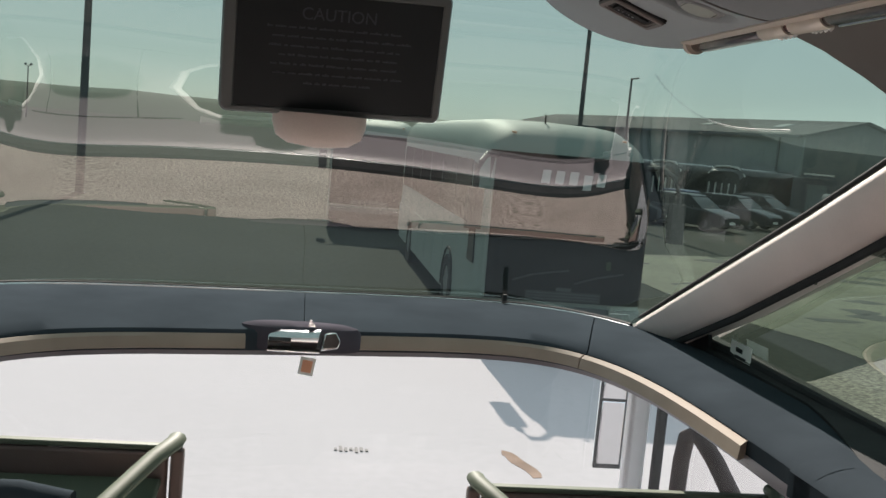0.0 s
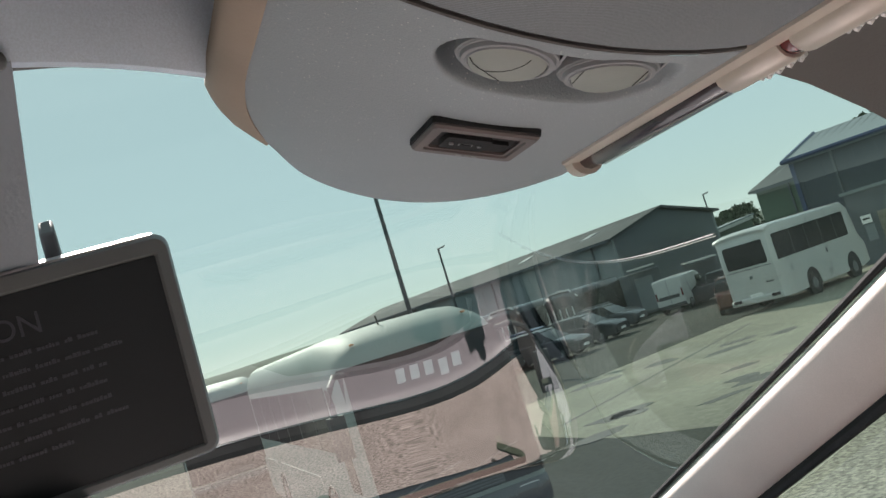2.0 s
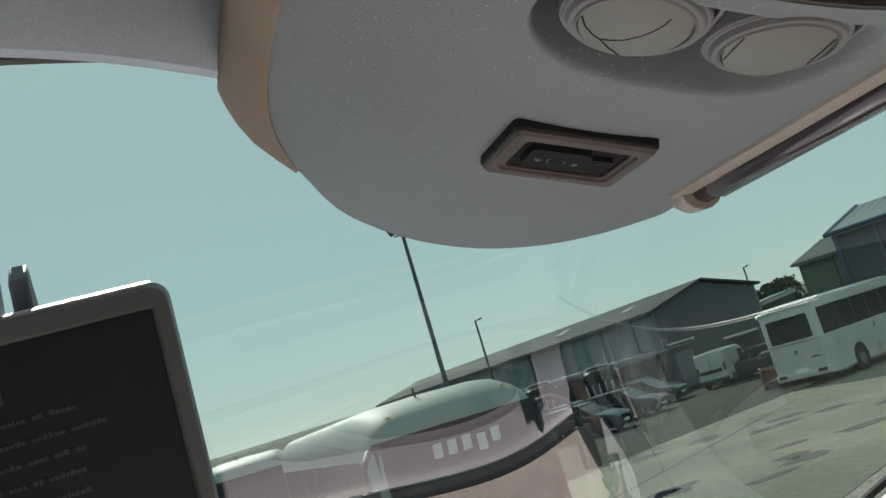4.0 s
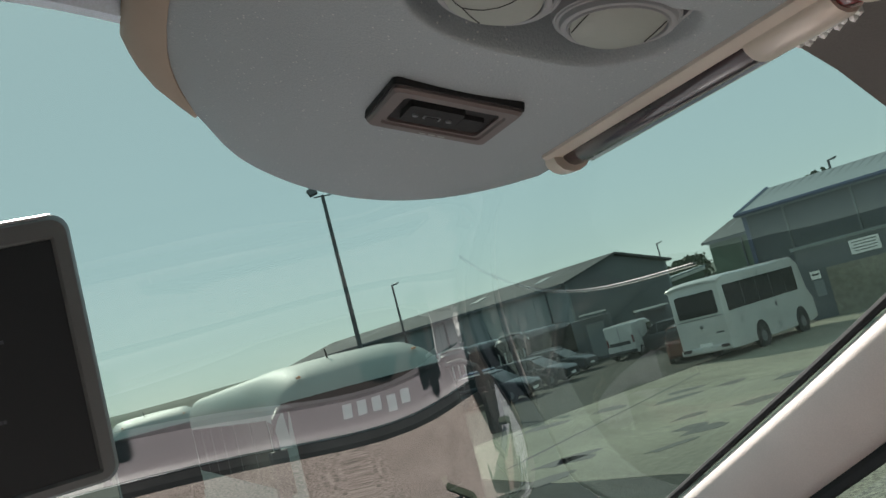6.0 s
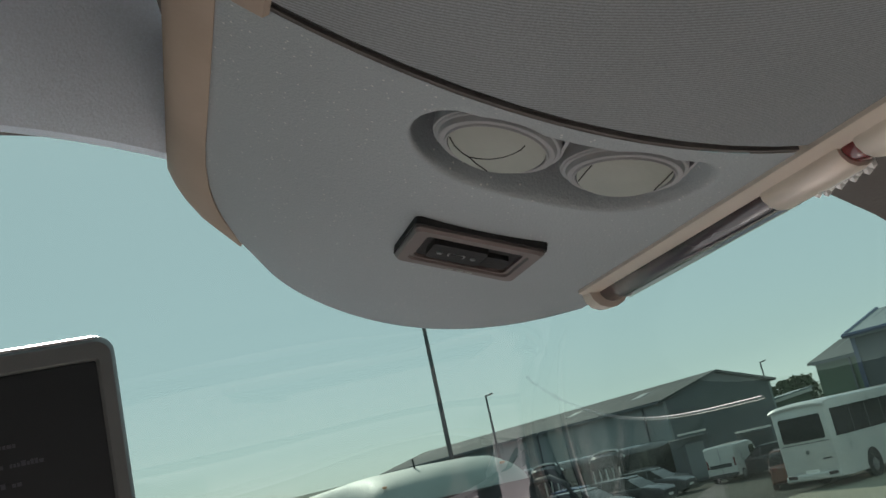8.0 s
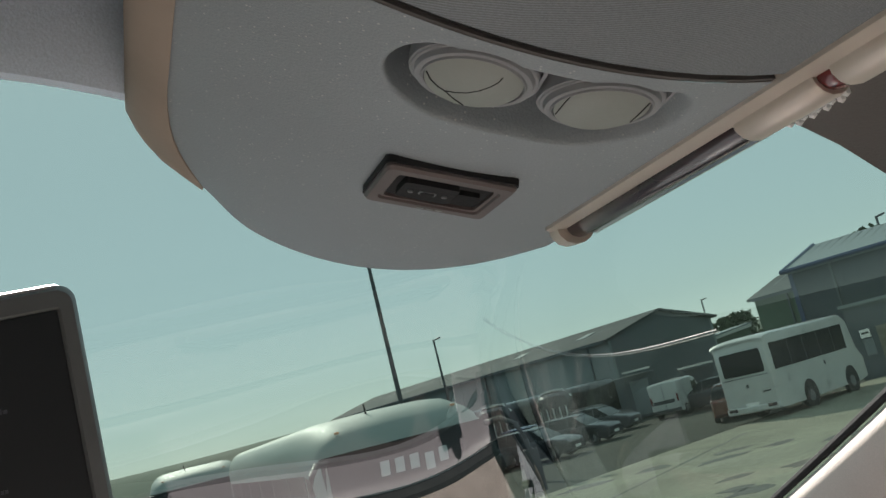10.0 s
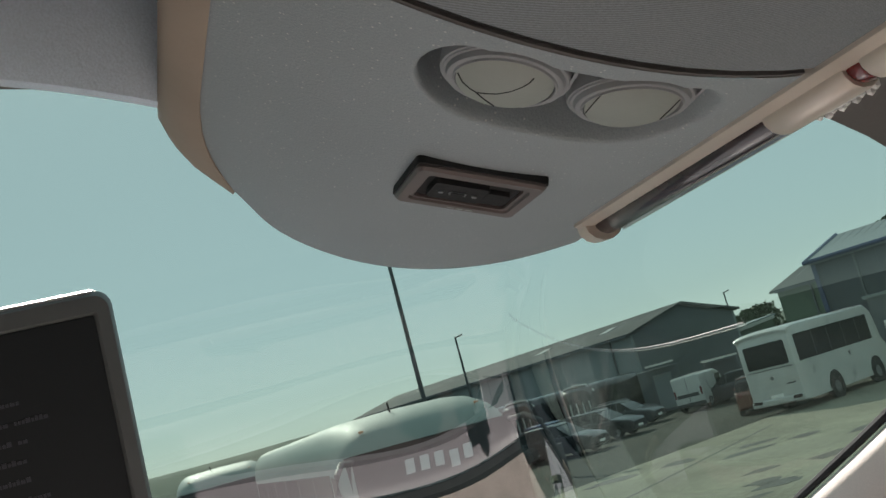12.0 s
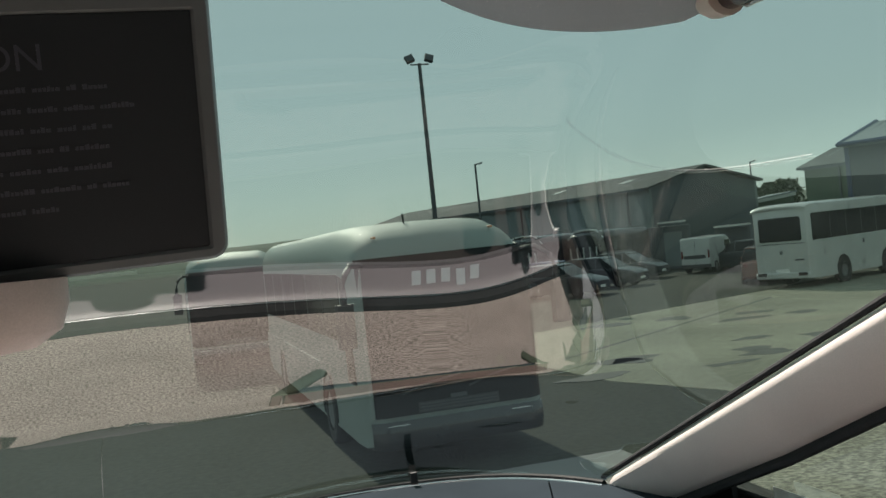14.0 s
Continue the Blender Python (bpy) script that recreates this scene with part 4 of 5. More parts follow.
part("lug", prism([(-0.02, 0), (0.012, 0), (-0.012, 0.035)], 0.012, "y", m=Matrix.Translation((0.03, 0.83, 2.315))), M_CHROME, latch)
tag_ob = thing("hanging_label", label="small square orange label on a pale card", category="label")
part("card", box(0.042, 0.002, 0.05, 0.016, 0.80, 2.222, rot=pose(0, 0, 0, 0, 8, 0)), M_STICKER, tag_ob)
part("print_bar", box(0.028, 0.002, 0.034, 0.016, 0.798, 2.222, rot=pose(0, 0, 0, 0, 8, 0)), M_ORANGE, tag_ob)
stk = thing("window_sticker", label="small white sticker on the side window", category="sticker")
part("paper", box(0.002, 0.13, 0.05, 1.213, 0.672, 2.362), M_STICKER, stk)
part("print_bar", box(0.002, 0.04, 0.012, 1.2112, 0.68, 2.366), M_BLACK, stk)
part("print_bar", box(0.002, 0.07, 0.005, 1.2112, 0.67, 2.348), M_BLACK, stk)

# ---- outside mirror ahead of the cab door, cab handle ----
mirror = thing("outside_mirror", label="white and chrome outside mirror ahead of the cab door", category="mirror")
part("housing", box(0.13, 0.08, 0.40, 1.285, 1.88, 1.81), M_WHITE, mirror, bevel=0.025, segs=3)
part("rim", box(0.115, 0.012, 0.36, 1.262, 1.838, 1.80), M_PLASTIC, mirror, bevel=0.004)
part("mirror_glass", box(0.095, 0.012, 0.26, 1.262, 1.831, 1.77), M_CHROME, mirror, "polished mirror glass", bevel=0.004)
part("mirror_glass", box(0.095, 0.012, 0.07, 1.262, 1.831, 1.945), M_CHROME, mirror, "small upper mirror glass", bevel=0.004)
part("arm", tube([(1.33, 1.88, 1.95), (1.30, 1.62, 2.05), (1.235, 1.35, 2.12), (1.18, 1.24, 2.14)], 0.02, 8), M_WHITE, mirror)
grab = thing("grab_handle", label="dark brown grab handle beside the cab door", category="handle")
part("grip", tube([(1.2, 0.97, 1.70), (1.2, 0.96, 1.95), (1.2, 0.94, 2.03), (1.2, 0.86, 2.07), (1.2, 0.72, 2.03), (1.205, 0.5, 1.93), (1.21, 0.2, 1.80)], 0.026, 12), M_BROWN, grab)
part("white_bar", tube([(1.205, 0.95, 2.09), (1.205, 0.49, 2.10)], 0.012, 10), M_WHITE, grab)


def make_guard(x0, x1, y, z, name_label):
    g = thing("guard_rail", label=name_label, category="guard rail", group="guard rails before the front seats")
    part("top_bar", box(x1 - x0 - 0.02, 0.026, 0.012, (x0 + x1) / 2, y, z), M_RAIL, g, bevel=0.004)
    part("back_pad", box(x1 - x0 - 0.03, 0.028, z - DECK - 0.01, (x0 + x1) / 2, y - 0.002, (z + DECK) / 2 - 0.003), M_PAD, g, bevel=0.008)
    for x, inward in ((x0, 1), (x1, -1)):
        part("arm", tube([(x, y + 0.012, z + 0.016), (x, y - 0.02, z + 0.018), (x + inward * 0.035, y - 0.10, z + 0.006), (x + inward * 0.11, y - 0.30, z - 0.035)], 0.021, 10, flat=0.75), M_RAIL, g)
        part("leg", box(0.028, 0.035, z - DECK, x - inward * 0.006, y - 0.01, (z + DECK) / 2), M_PAD, g, bevel=0.006)
    part("shelf", box(x1 - x0 - 0.05, 0.24, 0.016, (x0 + x1) / 2, y - 0.14, z - 0.085, rot=pose(0, 0, 0, 6, 0, 0)), M_RAIL, g, bevel=0.006)
    part("bolster", tube([(x0 + 0.05, y - 0.17, z - 0.07), ((x0 + x1) / 2 + 0.02, y - 0.17, z - 0.07), ((x0 + x1) / 2 + 0.12, y - 0.18, z - 0.085)], 0.042, 14), M_LEDGE, g, "dark teal rolled bolster")
    return g


make_guard(-0.88, -0.268, 0.30, 2.142, "olive-grey guard rail with dark brown pad before a front seat")
make_guard(0.405, 1.12, 0.22, 2.108, "olive-grey guard rail with dark brown pad before a front seat")


# ---- outdoors: ground and yard ----
M_ASPHALT = mat("worn_asphalt", (0.052, 0.056, 0.047), 0.95, spec=0.1, var=0.25, scale=0.12, fine=0.35, fine_scale=9, bump=0.3, bump_scale=40)
M_CONCRETE = mat("pale_yard_concrete", (0.25, 0.245, 0.195), 0.95, spec=0.1, var=0.2, scale=0.25, fine=0.25, fine_scale=6, bump=0.2, bump_scale=30)
M_APRON = mat("sun_bleached_concrete", (0.275, 0.264, 0.263), 0.95, spec=0.05, var=0.03, scale=0.4, fine=0.04, fine_scale=9, bump=0.15, bump_scale=30)
M_GRAVEL = mat("pale_tan_gravel", (0.44, 0.385, 0.34), 0.95, spec=0.1, var=0.15, scale=0.5, fine=0.6, fine_scale=14, bump=0.5, bump_scale=16)
M_STAIN = mat("oil_stain", (0.06, 0.06, 0.055), 0.8, var=0.3, scale=2)
M_CLAD = mat("grey_steel_cladding", (0.175, 0.205, 0.215), 0.5, 0.0, var=0.08, scale=0.2)
M_CLADDARK = mat("dark_grey_cladding", (0.085, 0.10, 0.112), 0.5, var=0.1, scale=0.2)
M_ROOF = mat("weathered_sheet_roof", (0.085, 0.092, 0.095), 0.85, var=0.2, scale=0.3, spec=0.1)
M_GREEN = mat("green_cladding", (0.08, 0.125, 0.085), 0.55, var=0.1, scale=0.3)
M_BLUE = mat("slate_blue_cladding", (0.030, 0.040, 0.058), 0.5, var=0.1, scale=0.3)
M_RUBBER = mat("tyre_rubber", (0.02, 0.02, 0.02), 0.8, var=0.2)
M_RIM = mat("steel_rim", (0.17, 0.175, 0.18), 0.5, 0.4)
M_CARGLASS = mat("dark_vehicle_glass", (0.012, 0.014, 0.015), 0.12, var=0.1, spec=0.2)
M_WPAINT = mat("white_vehicle_paint", (0.52, 0.52, 0.50), 0.3, var=0.08, scale=1.5, coat=0.5)
M_CPAINT = mat("pale_silver_coach_paint", (0.25, 0.285, 0.27), 0.62, 0.0, var=0.05, scale=0.8, coat=0.04)
M_DKPAINT = mat("dark_car_paint", (0.010, 0.012, 0.018), 0.3, 0.1, var=0.1, coat=0.3)
M_BLPAINT = mat("blue_car_paint", (0.016, 0.034, 0.11), 0.3, 0.1, var=0.1, coat=0.3)
M_GYPAINT = mat("grey_car_paint", (0.035, 0.04, 0.046), 0.3, 0.2, var=0.1, coat=0.3)
M_RDPAINT = mat("red_brown_car_paint", (0.13, 0.048, 0.032), 0.25, 0.1, var=0.1, coat=0.6)
M_CHARCOAL = mat("charcoal_coach_paint", (0.02, 0.021, 0.024), 0.25, var=0.1, coat=0.7)
M_STEEL = mat("galvanised_steel", (0.10, 0.105, 0.11), 0.55, 0.4, var=0.1)
M_LEAF = mat("dark_foliage", (0.045, 0.065, 0.03), 0.85, var=0.4, scale=1.5)
M_BARK = mat("bark", (0.08, 0.06, 0.045), 0.9, var=0.2, bump=0.5)
M_HILL = mat("far_hill_grass", (0.075, 0.095, 0.07), 1.0, var=0.25, scale=0.02)
M_RUST = mat("rusty_brown_stain", (0.17, 0.12, 0.09), 0.95, var=0.3, scale=3, spec=0.1)
M_GREY = mat("grey_lettering", (0.42, 0.43, 0.44), 0.5)

gr = []
for y in [-400, -100, -40, -15, 0, 10, 20, 30, 45, 60, 90, 140, 220, 400, 1500, 3500]:
    gr.append([(x, y, 0) for x in (-3500, -800, -200, -80, -40, -20, -8, 0, 8, 16, 24, 34, 50, 90, 200, 800, 3500)])
ground = link_mesh("ground", grid(gr), M_ASPHALT, smooth=False)
tagged(ground, "worn dark asphalt bus yard", "ground", kind="structure")


def wheel(parent, x, y, r, w, side, name="wheel"):
    """A road wheel whose outer face looks along side * x."""
    o = thing_part(name, parent)
    m = pose(x, y, r, 0, 90 * side, 0)
    part("tyre", loft([[m @ Vector((q * math.cos(2 * math.pi * k / 20), q * math.sin(2 * math.pi * k / 20), h)) for k in range(20)] for q, h in ((r * 0.6, -w / 2), (r * 0.95, -w / 2), (r, -w / 3), (r, w / 3), (r * 0.95, w / 2), (r * 0.62, w / 2), (r * 0.6, w / 2 - 0.03))]), M_RUBBER, o)
    part("rim", cyl(r * 0.6, r * 0.5, 0.05, m @ pose(0, 0, w / 2 - 0.03), 20), M_RIM, o)
    return o


def body_loft(prof, xs, bm=None):
    """Rings across a vehicle along its length (y): each of half width, floor, shoulder and roof height."""
    rings = []
    for y, hw, z0, z1, rr in prof:
        ring = [(-hw, y, z0), (hw, y, z0)]
        ring += [(hw, y, z0 + (z1 - rr - z0) * 0.5), (hw, y, z1 - rr)]
        for k in range(1, 6):
            a = radians(90 * k / 5)
            ring.append((hw - rr + rr * math.cos(a), y, z1 - rr + rr * math.sin(a)))
        ring.append((0, y, z1 + 0.02))
        for k in range(0, 5):
            a = radians(90 + 90 * k / 5)
            ring.append((-hw + rr + rr * math.cos(a), y, z1 - rr + rr * math.sin(a)))
        ring += [(-hw, y, z1 - rr), (-hw, y, z0 + (z1 - rr - z0) * 0.5)]
        rings.append(ring)
    return loft(rings, bm)


def coach_front(x, z):
    """How far back the coach's front lies at a height and a place across."""
    return 0.08 * (max(0.0, z - 2.2) / 0.4) ** 1.5 + 0.1 * (max(0.0, abs(x) - 1.0) / 0.16) ** 1.5


def make_coach(m, paint, label, plain=False):
    """A coach, its front at y = 0 and its rear at y = 12."""
    c = thing("coach", m, label, "coach", group="parked coaches")
    part("body", body_loft([(0.0, 1.05, 0.45, 2.2, 0.40), (0.08, 1.16, 0.38, 2.6, 0.5), (0.25, 1.22, 0.35, 2.92, 0.56), (0.6, 1.25, 0.35, 3.13, 0.56), (1.2, 1.25, 0.35, 3.23, 0.50), (2.0, 1.25, 0.35, 3.27, 0.44), (11.2, 1.25, 0.35, 3.27, 0.40), (11.7, 1.23, 0.35, 3.18, 0.4), (12.0, 1.12, 0.5, 2.9, 0.5)], None), paint, c)
    rows = [[(x, coach_front(x, z) - 0.035, z) for x in [-1.17 + 2.34 * k / 24 for k in range(25)]] for z in (0.74, 1.4, 1.9, 2.2, 2.4, 2.55, 2.68, 2.80)]
    part("front_windscreen", slab(rows, (0, 0.03, 0)), M_CARGLASS, c, "black glossy windscreen")
    part("front_bumper", slab([[(x, coach_front(x, z) - d, z) for x in [-1.17 + 2.34 * k / 24 for k in range(25)]] for z, d in ((0.32, 0.03), (0.4, 0.08), (0.6, 0.09), (0.68, 0.05))], (0, 0.04, 0)), M_CHARCOAL, c, "charcoal bumper")
    part("front_grille", box(1.1, 0.02, 0.14, 0, -0.03, 0.82), M_PLASTIC, c)
    for j in range(3):
        part("grille_slat", box(1.06, 0.02, 0.02, 0, -0.045, 0.78 + 0.04 * j), M_STEEL, c)
    for x0, x1 in ((-0.75, 0.05), (0.15, 0.85)):
        part("wiper", tube([(x0, -0.06, 1.02), (x0 + 0.3, -0.07, 1.12), (x1, -0.06, 1.2)], 0.014, 6), M_PLASTIC, c)
    for sg in (-1, 1):
        part("headlamp", prism(rounded(0.34, 0.16, 0.06), 0.03, "y", m=Matrix.Translation((sg * 0.84, -0.075, 0.56))), M_LED, c, "clear headlamp")
        part("marker_lamp", box(0.06, 0.05, 0.03, sg * 0.82, 0.45, 3.07), M_ORANGE, c, bevel=0.008)
        part("side_glazing", box(0.02, 10.2, 0.95, sg * 1.25, 6.2, 2.15), M_CARGLASS, c, bevel=0.006)
        part("front_quarter_window", prism([(0.42, 1.15), (0.95, 1.15), (0.98, 2.6), (0.62, 2.55)], 0.02, "x", m=Matrix.Translation((sg * 1.25 - 0.01, 0, 0))), M_CARGLASS, c)
        for j in range(1, 6):
            part("window_post", box(0.012, 0.05, 0.95, sg * 1.258, 0.9 + 1.7 * j, 2.15), M_PLASTIC, c)
        for j in range(6):
            part("locker_door", box(0.014, 1.2, 0.72, sg * 1.252, 4.2 + 1.25 * j if j < 4 else 10.0 + 1.22 * (j - 4), 0.85), paint, c, bevel=0.005)
        part("mirror_arm", tube([(sg * 1.08, 0.16, 2.72), (sg * 1.26, -0.05, 2.74), (sg * 1.38, -0.24, 2.62), (sg * 1.43, -0.32, 2.4), (sg * 1.44, -0.33, 2.1)], 0.04, 8), M_PLASTIC, c)
        part("side_mirror", loft([[(sg * 1.43 + 0.12 * u, -0.33 + 0.07 * v, z) for u, v in ((-0.8, -1), (0.8, -1), (1, 0.4), (0, 1), (-1, 0.4))] for z in (1.72, 1.78, 2.2, 2.27)]), M_PLASTIC, c)
        wheel(c, sg * 1.12, 2.8, 0.5, 0.3, sg)
        wheel(c, sg * 1.12, 9.0, 0.5, 0.3, sg)
        part("wheel_arch", tube([(sg * 1.253, 2.8 + 0.6 * math.cos(radians(a)), 0.5 + 0.6 * math.sin(radians(a))) for a in range(-10, 191, 20)], 0.025, 6), M_RUBBER, c)
    part("rear_window", prism(rounded(1.9, 0.8, 0.12), 0.03, "y", m=Matrix.Translation((0, 11.99, 2.1))), M_CARGLASS, c)
    part("roof_hatch", box(0.8, 0.7, 0.06, 0, 5.5, 3.30), paint, c, bevel=0.02)
    part("aerial", tube([(-0.2, 1.2, 3.22), (-0.23, 1.12, 3.38)], 0.014, 6), M_PLASTIC, c)
    if not plain:
        # five slanting strokes in place of a trade name
        for j in range(5):
            x, z = -0.40 + 0.2 * j, 2.50 - (0.03 if j == 3 else 0)
            lm = Matrix.Translation((x, coach_front(x, z) - 0.045, z)) @ pose(0, 0, 0, -8, 0, 0)
            h = 0.10 if j != 3 else 0.13
            part("lettering_bar", prism([(-0.07, -h), (0.05, -h), (0.075, 0.085), (-0.045, 0.085)], 0.012, "y", m=lm), M_GREY, c, "pale grey lettering stroke")
        part("corner_post", tube([(-1.15, 0.02, 0.75), (-1.16, 0.03, 1.6), (-1.15, 0.07, 2.3), (-1.08, 0.17, 2.74)], 0.035, 8), paint, c, "pale corner post")
        part("windscreen_sticker", box(0.07, 0.006, 0.12, 0.62, -0.045, 1.30), M_LEAF, c, "small green sticker")
        part("maker_bar", box(0.22, 0.01, 0.05, 0.0, -0.045, 0.92), M_STEEL, c, "plain grey maker's bar")
    return c


# the coach that stands ahead, and two behind it
make_coach(pose(3.7, 11.6, 0), M_CPAINT, "pale silver coach with black windscreen facing the yard")
make_coach(pose(1.9, 27.0, 0, 0, 0, -4), M_CPAINT, "pale silver coach parked beyond another coach", True)


def make_car(m, paint, label, l=4.3, h=1.46, hw=0.87):
    """A car, its middle at the origin and its nose towards -y."""
    c = thing("car", m, label, "car", group="cars parked along the yard")
    k = l / 2
    low = body_loft([(-k, hw * 0.80, 0.30, 0.62, 0.08), (-k + 0.12, hw * 0.93, 0.22, 0.74, 0.10), (-k + 0.9, hw, 0.2, 0.92, 0.10), (0.0, hw, 0.2, 0.96, 0.08), (k - 0.6, hw, 0.2, 0.98, 0.10), (k - 0.1, hw * 0.94, 0.24, 0.92, 0.12), (k, hw * 0.85, 0.34, 0.80, 0.1)], None)
    part("body", low, paint, c)
    part("cabin_glass", loft([[(-w, y, z), (w, y, z), (w * 0.98, y2, z2), (-w * 0.98, y2, z2)] for w, y, z, y2, z2 in ((hw * 0.93, -k + 1.0, 0.90, k - 0.35, 0.94), (hw * 0.88, -k + 1.35, 1.14, k - 0.5, 1.16), (hw * 0.74, -k + 1.75, h - 0.03, k - 0.95, h - 0.03))]), M_CARGLASS, c)
    part("roof", loft([[(-w, y, z), (w, y, z), (w, y2, z), (-w, y2, z)] for w, y, y2, z in ((hw * 0.76, -k + 1.70, k - 0.9, h - 0.05), (hw * 0.74, -k + 1.78, k - 0.95, h), (hw * 0.5, -k + 2.1, k - 1.2, h + 0.03))]), paint, c)
    for sg in (-1, 1):
        for py in (-0.25, 0.85):
            part("window_post", tube([(sg * hw * 0.94, py, 0.93), (sg * hw * 0.78, py * 0.9, h - 0.03)], 0.03, 6), paint, c)
        part("headlight", ball(0.12, pose(sg * hw * 0.72, -k + 0.13, 0.62) @ Matrix.Diagonal((1.3, 0.7, 0.7, 1)), 12, 8), M_LED, c)
        part("tail_light", box(0.2, 0.06, 0.16, sg * hw * 0.72, k - 0.03, 0.78), M_RED, c, bevel=0.02)
        part("side_mirror", ball(0.09, pose(sg * (hw + 0.08), -0.75, 0.98) @ Matrix.Diagonal((1, 0.6, 0.7, 1)), 10, 6), paint, c)
        wheel(c, sg * (hw - 0.1), -k + 0.85, 0.31, 0.2, sg)
        wheel(c, sg * (hw - 0.1), k - 0.8, 0.31, 0.2, sg)
    part("grille", box(hw * 1.0, 0.05, 0.12, 0, -k + 0.03, 0.5), M_PLASTIC, c, bevel=0.02)
    part("number_plate", box(0.5, 0.02, 0.11, 0, -k - 0.005, 0.4), M_STICKER, c)
    return c


HEAD = 38
cars = [((14.6, 41.6), M_GYPAINT, "dark grey car parked in a row", 4.4), ((16.8, 39.9), M_DKPAINT, "black car parked at the front of a row", 4.4), ((18.6, 44.6), M_BLPAINT, "dark blue car parked in a row", 4.0),
        ((20.2, 42.9), M_DKPAINT, "black estate car parked in a row", 4.5), ((23.4, 46.6), M_GYPAINT, "dark grey car parked in a row", 4.3), ((25.0, 50.0), M_GYPAINT, "dark grey car beside a container", 4.2), ((12.4, 40.6), M_DKPAINT, "black car parked in a row", 4.3)]
for (x, y), paint, lab, l in cars:
    make_car(pose(x, y, 0, 0, 0, HEAD), paint, lab, l)
make_car(pose(24.0, 34.9, 0, 0, 0, 143), M_RDPAINT, "red-brown car parked behind a minibus", 4.1)
make_car(pose(29.3, 44.5, 0, 0, 0, 215), M_GYPAINT, "grey car parked beside a van", 4.2)


def make_van(m, label):
    v = thing("van", m, label, "van")
    part("body", body_loft([(0, 0.86, 0.4, 1.98, 0.16), (0.08, 0.9, 0.3, 2.06, 0.14), (2.6, 0.9, 0.28, 2.08, 0.14), (3.2, 0.88, 0.28, 1.95, 0.2), (3.75, 0.87, 0.28, 1.25, 0.15), (4.3, 0.8, 0.34, 0.95, 0.15)], None), M_WPAINT, v)
    part("rear_band", box(1.3, 0.02, 0.2, -0.05, -0.01, 0.95), M_PLASTIC, v)
    part("door_seam", box(0.015, 0.02, 1.4, 0, -0.012, 1.2), M_PLASTIC, v)
    part("rear_bumper", box(1.75, 0.14, 0.2, 0, 0.0, 0.42), M_PLASTIC, v, bevel=0.03)
    for sg in (-1, 1):
        part("tail_light", box(0.1, 0.03, 0.45, sg * 0.8, 0.0, 1.1), M_RED, v)
        part("cab_window", box(0.02, 0.8, 0.5, sg * 0.90, 2.75, 1.5), M_CARGLASS, v, bevel=0.006)
        part("side_mirror", box(0.14, 0.1, 0.24, sg * 1.02, 3.05, 1.35), M_PLASTIC, v, bevel=0.03)
        wheel(v, sg * 0.8, 0.8, 0.33, 0.22, sg)
        wheel(v, sg * 0.8, 3.5, 0.33, 0.22, sg)
    return v


make_van(pose(26.6, 44.9, 0, 0, 0, -52) @ Matrix.Diagonal((0.9, 0.9, 0.9, 1)), "white panel van parked in the yard")


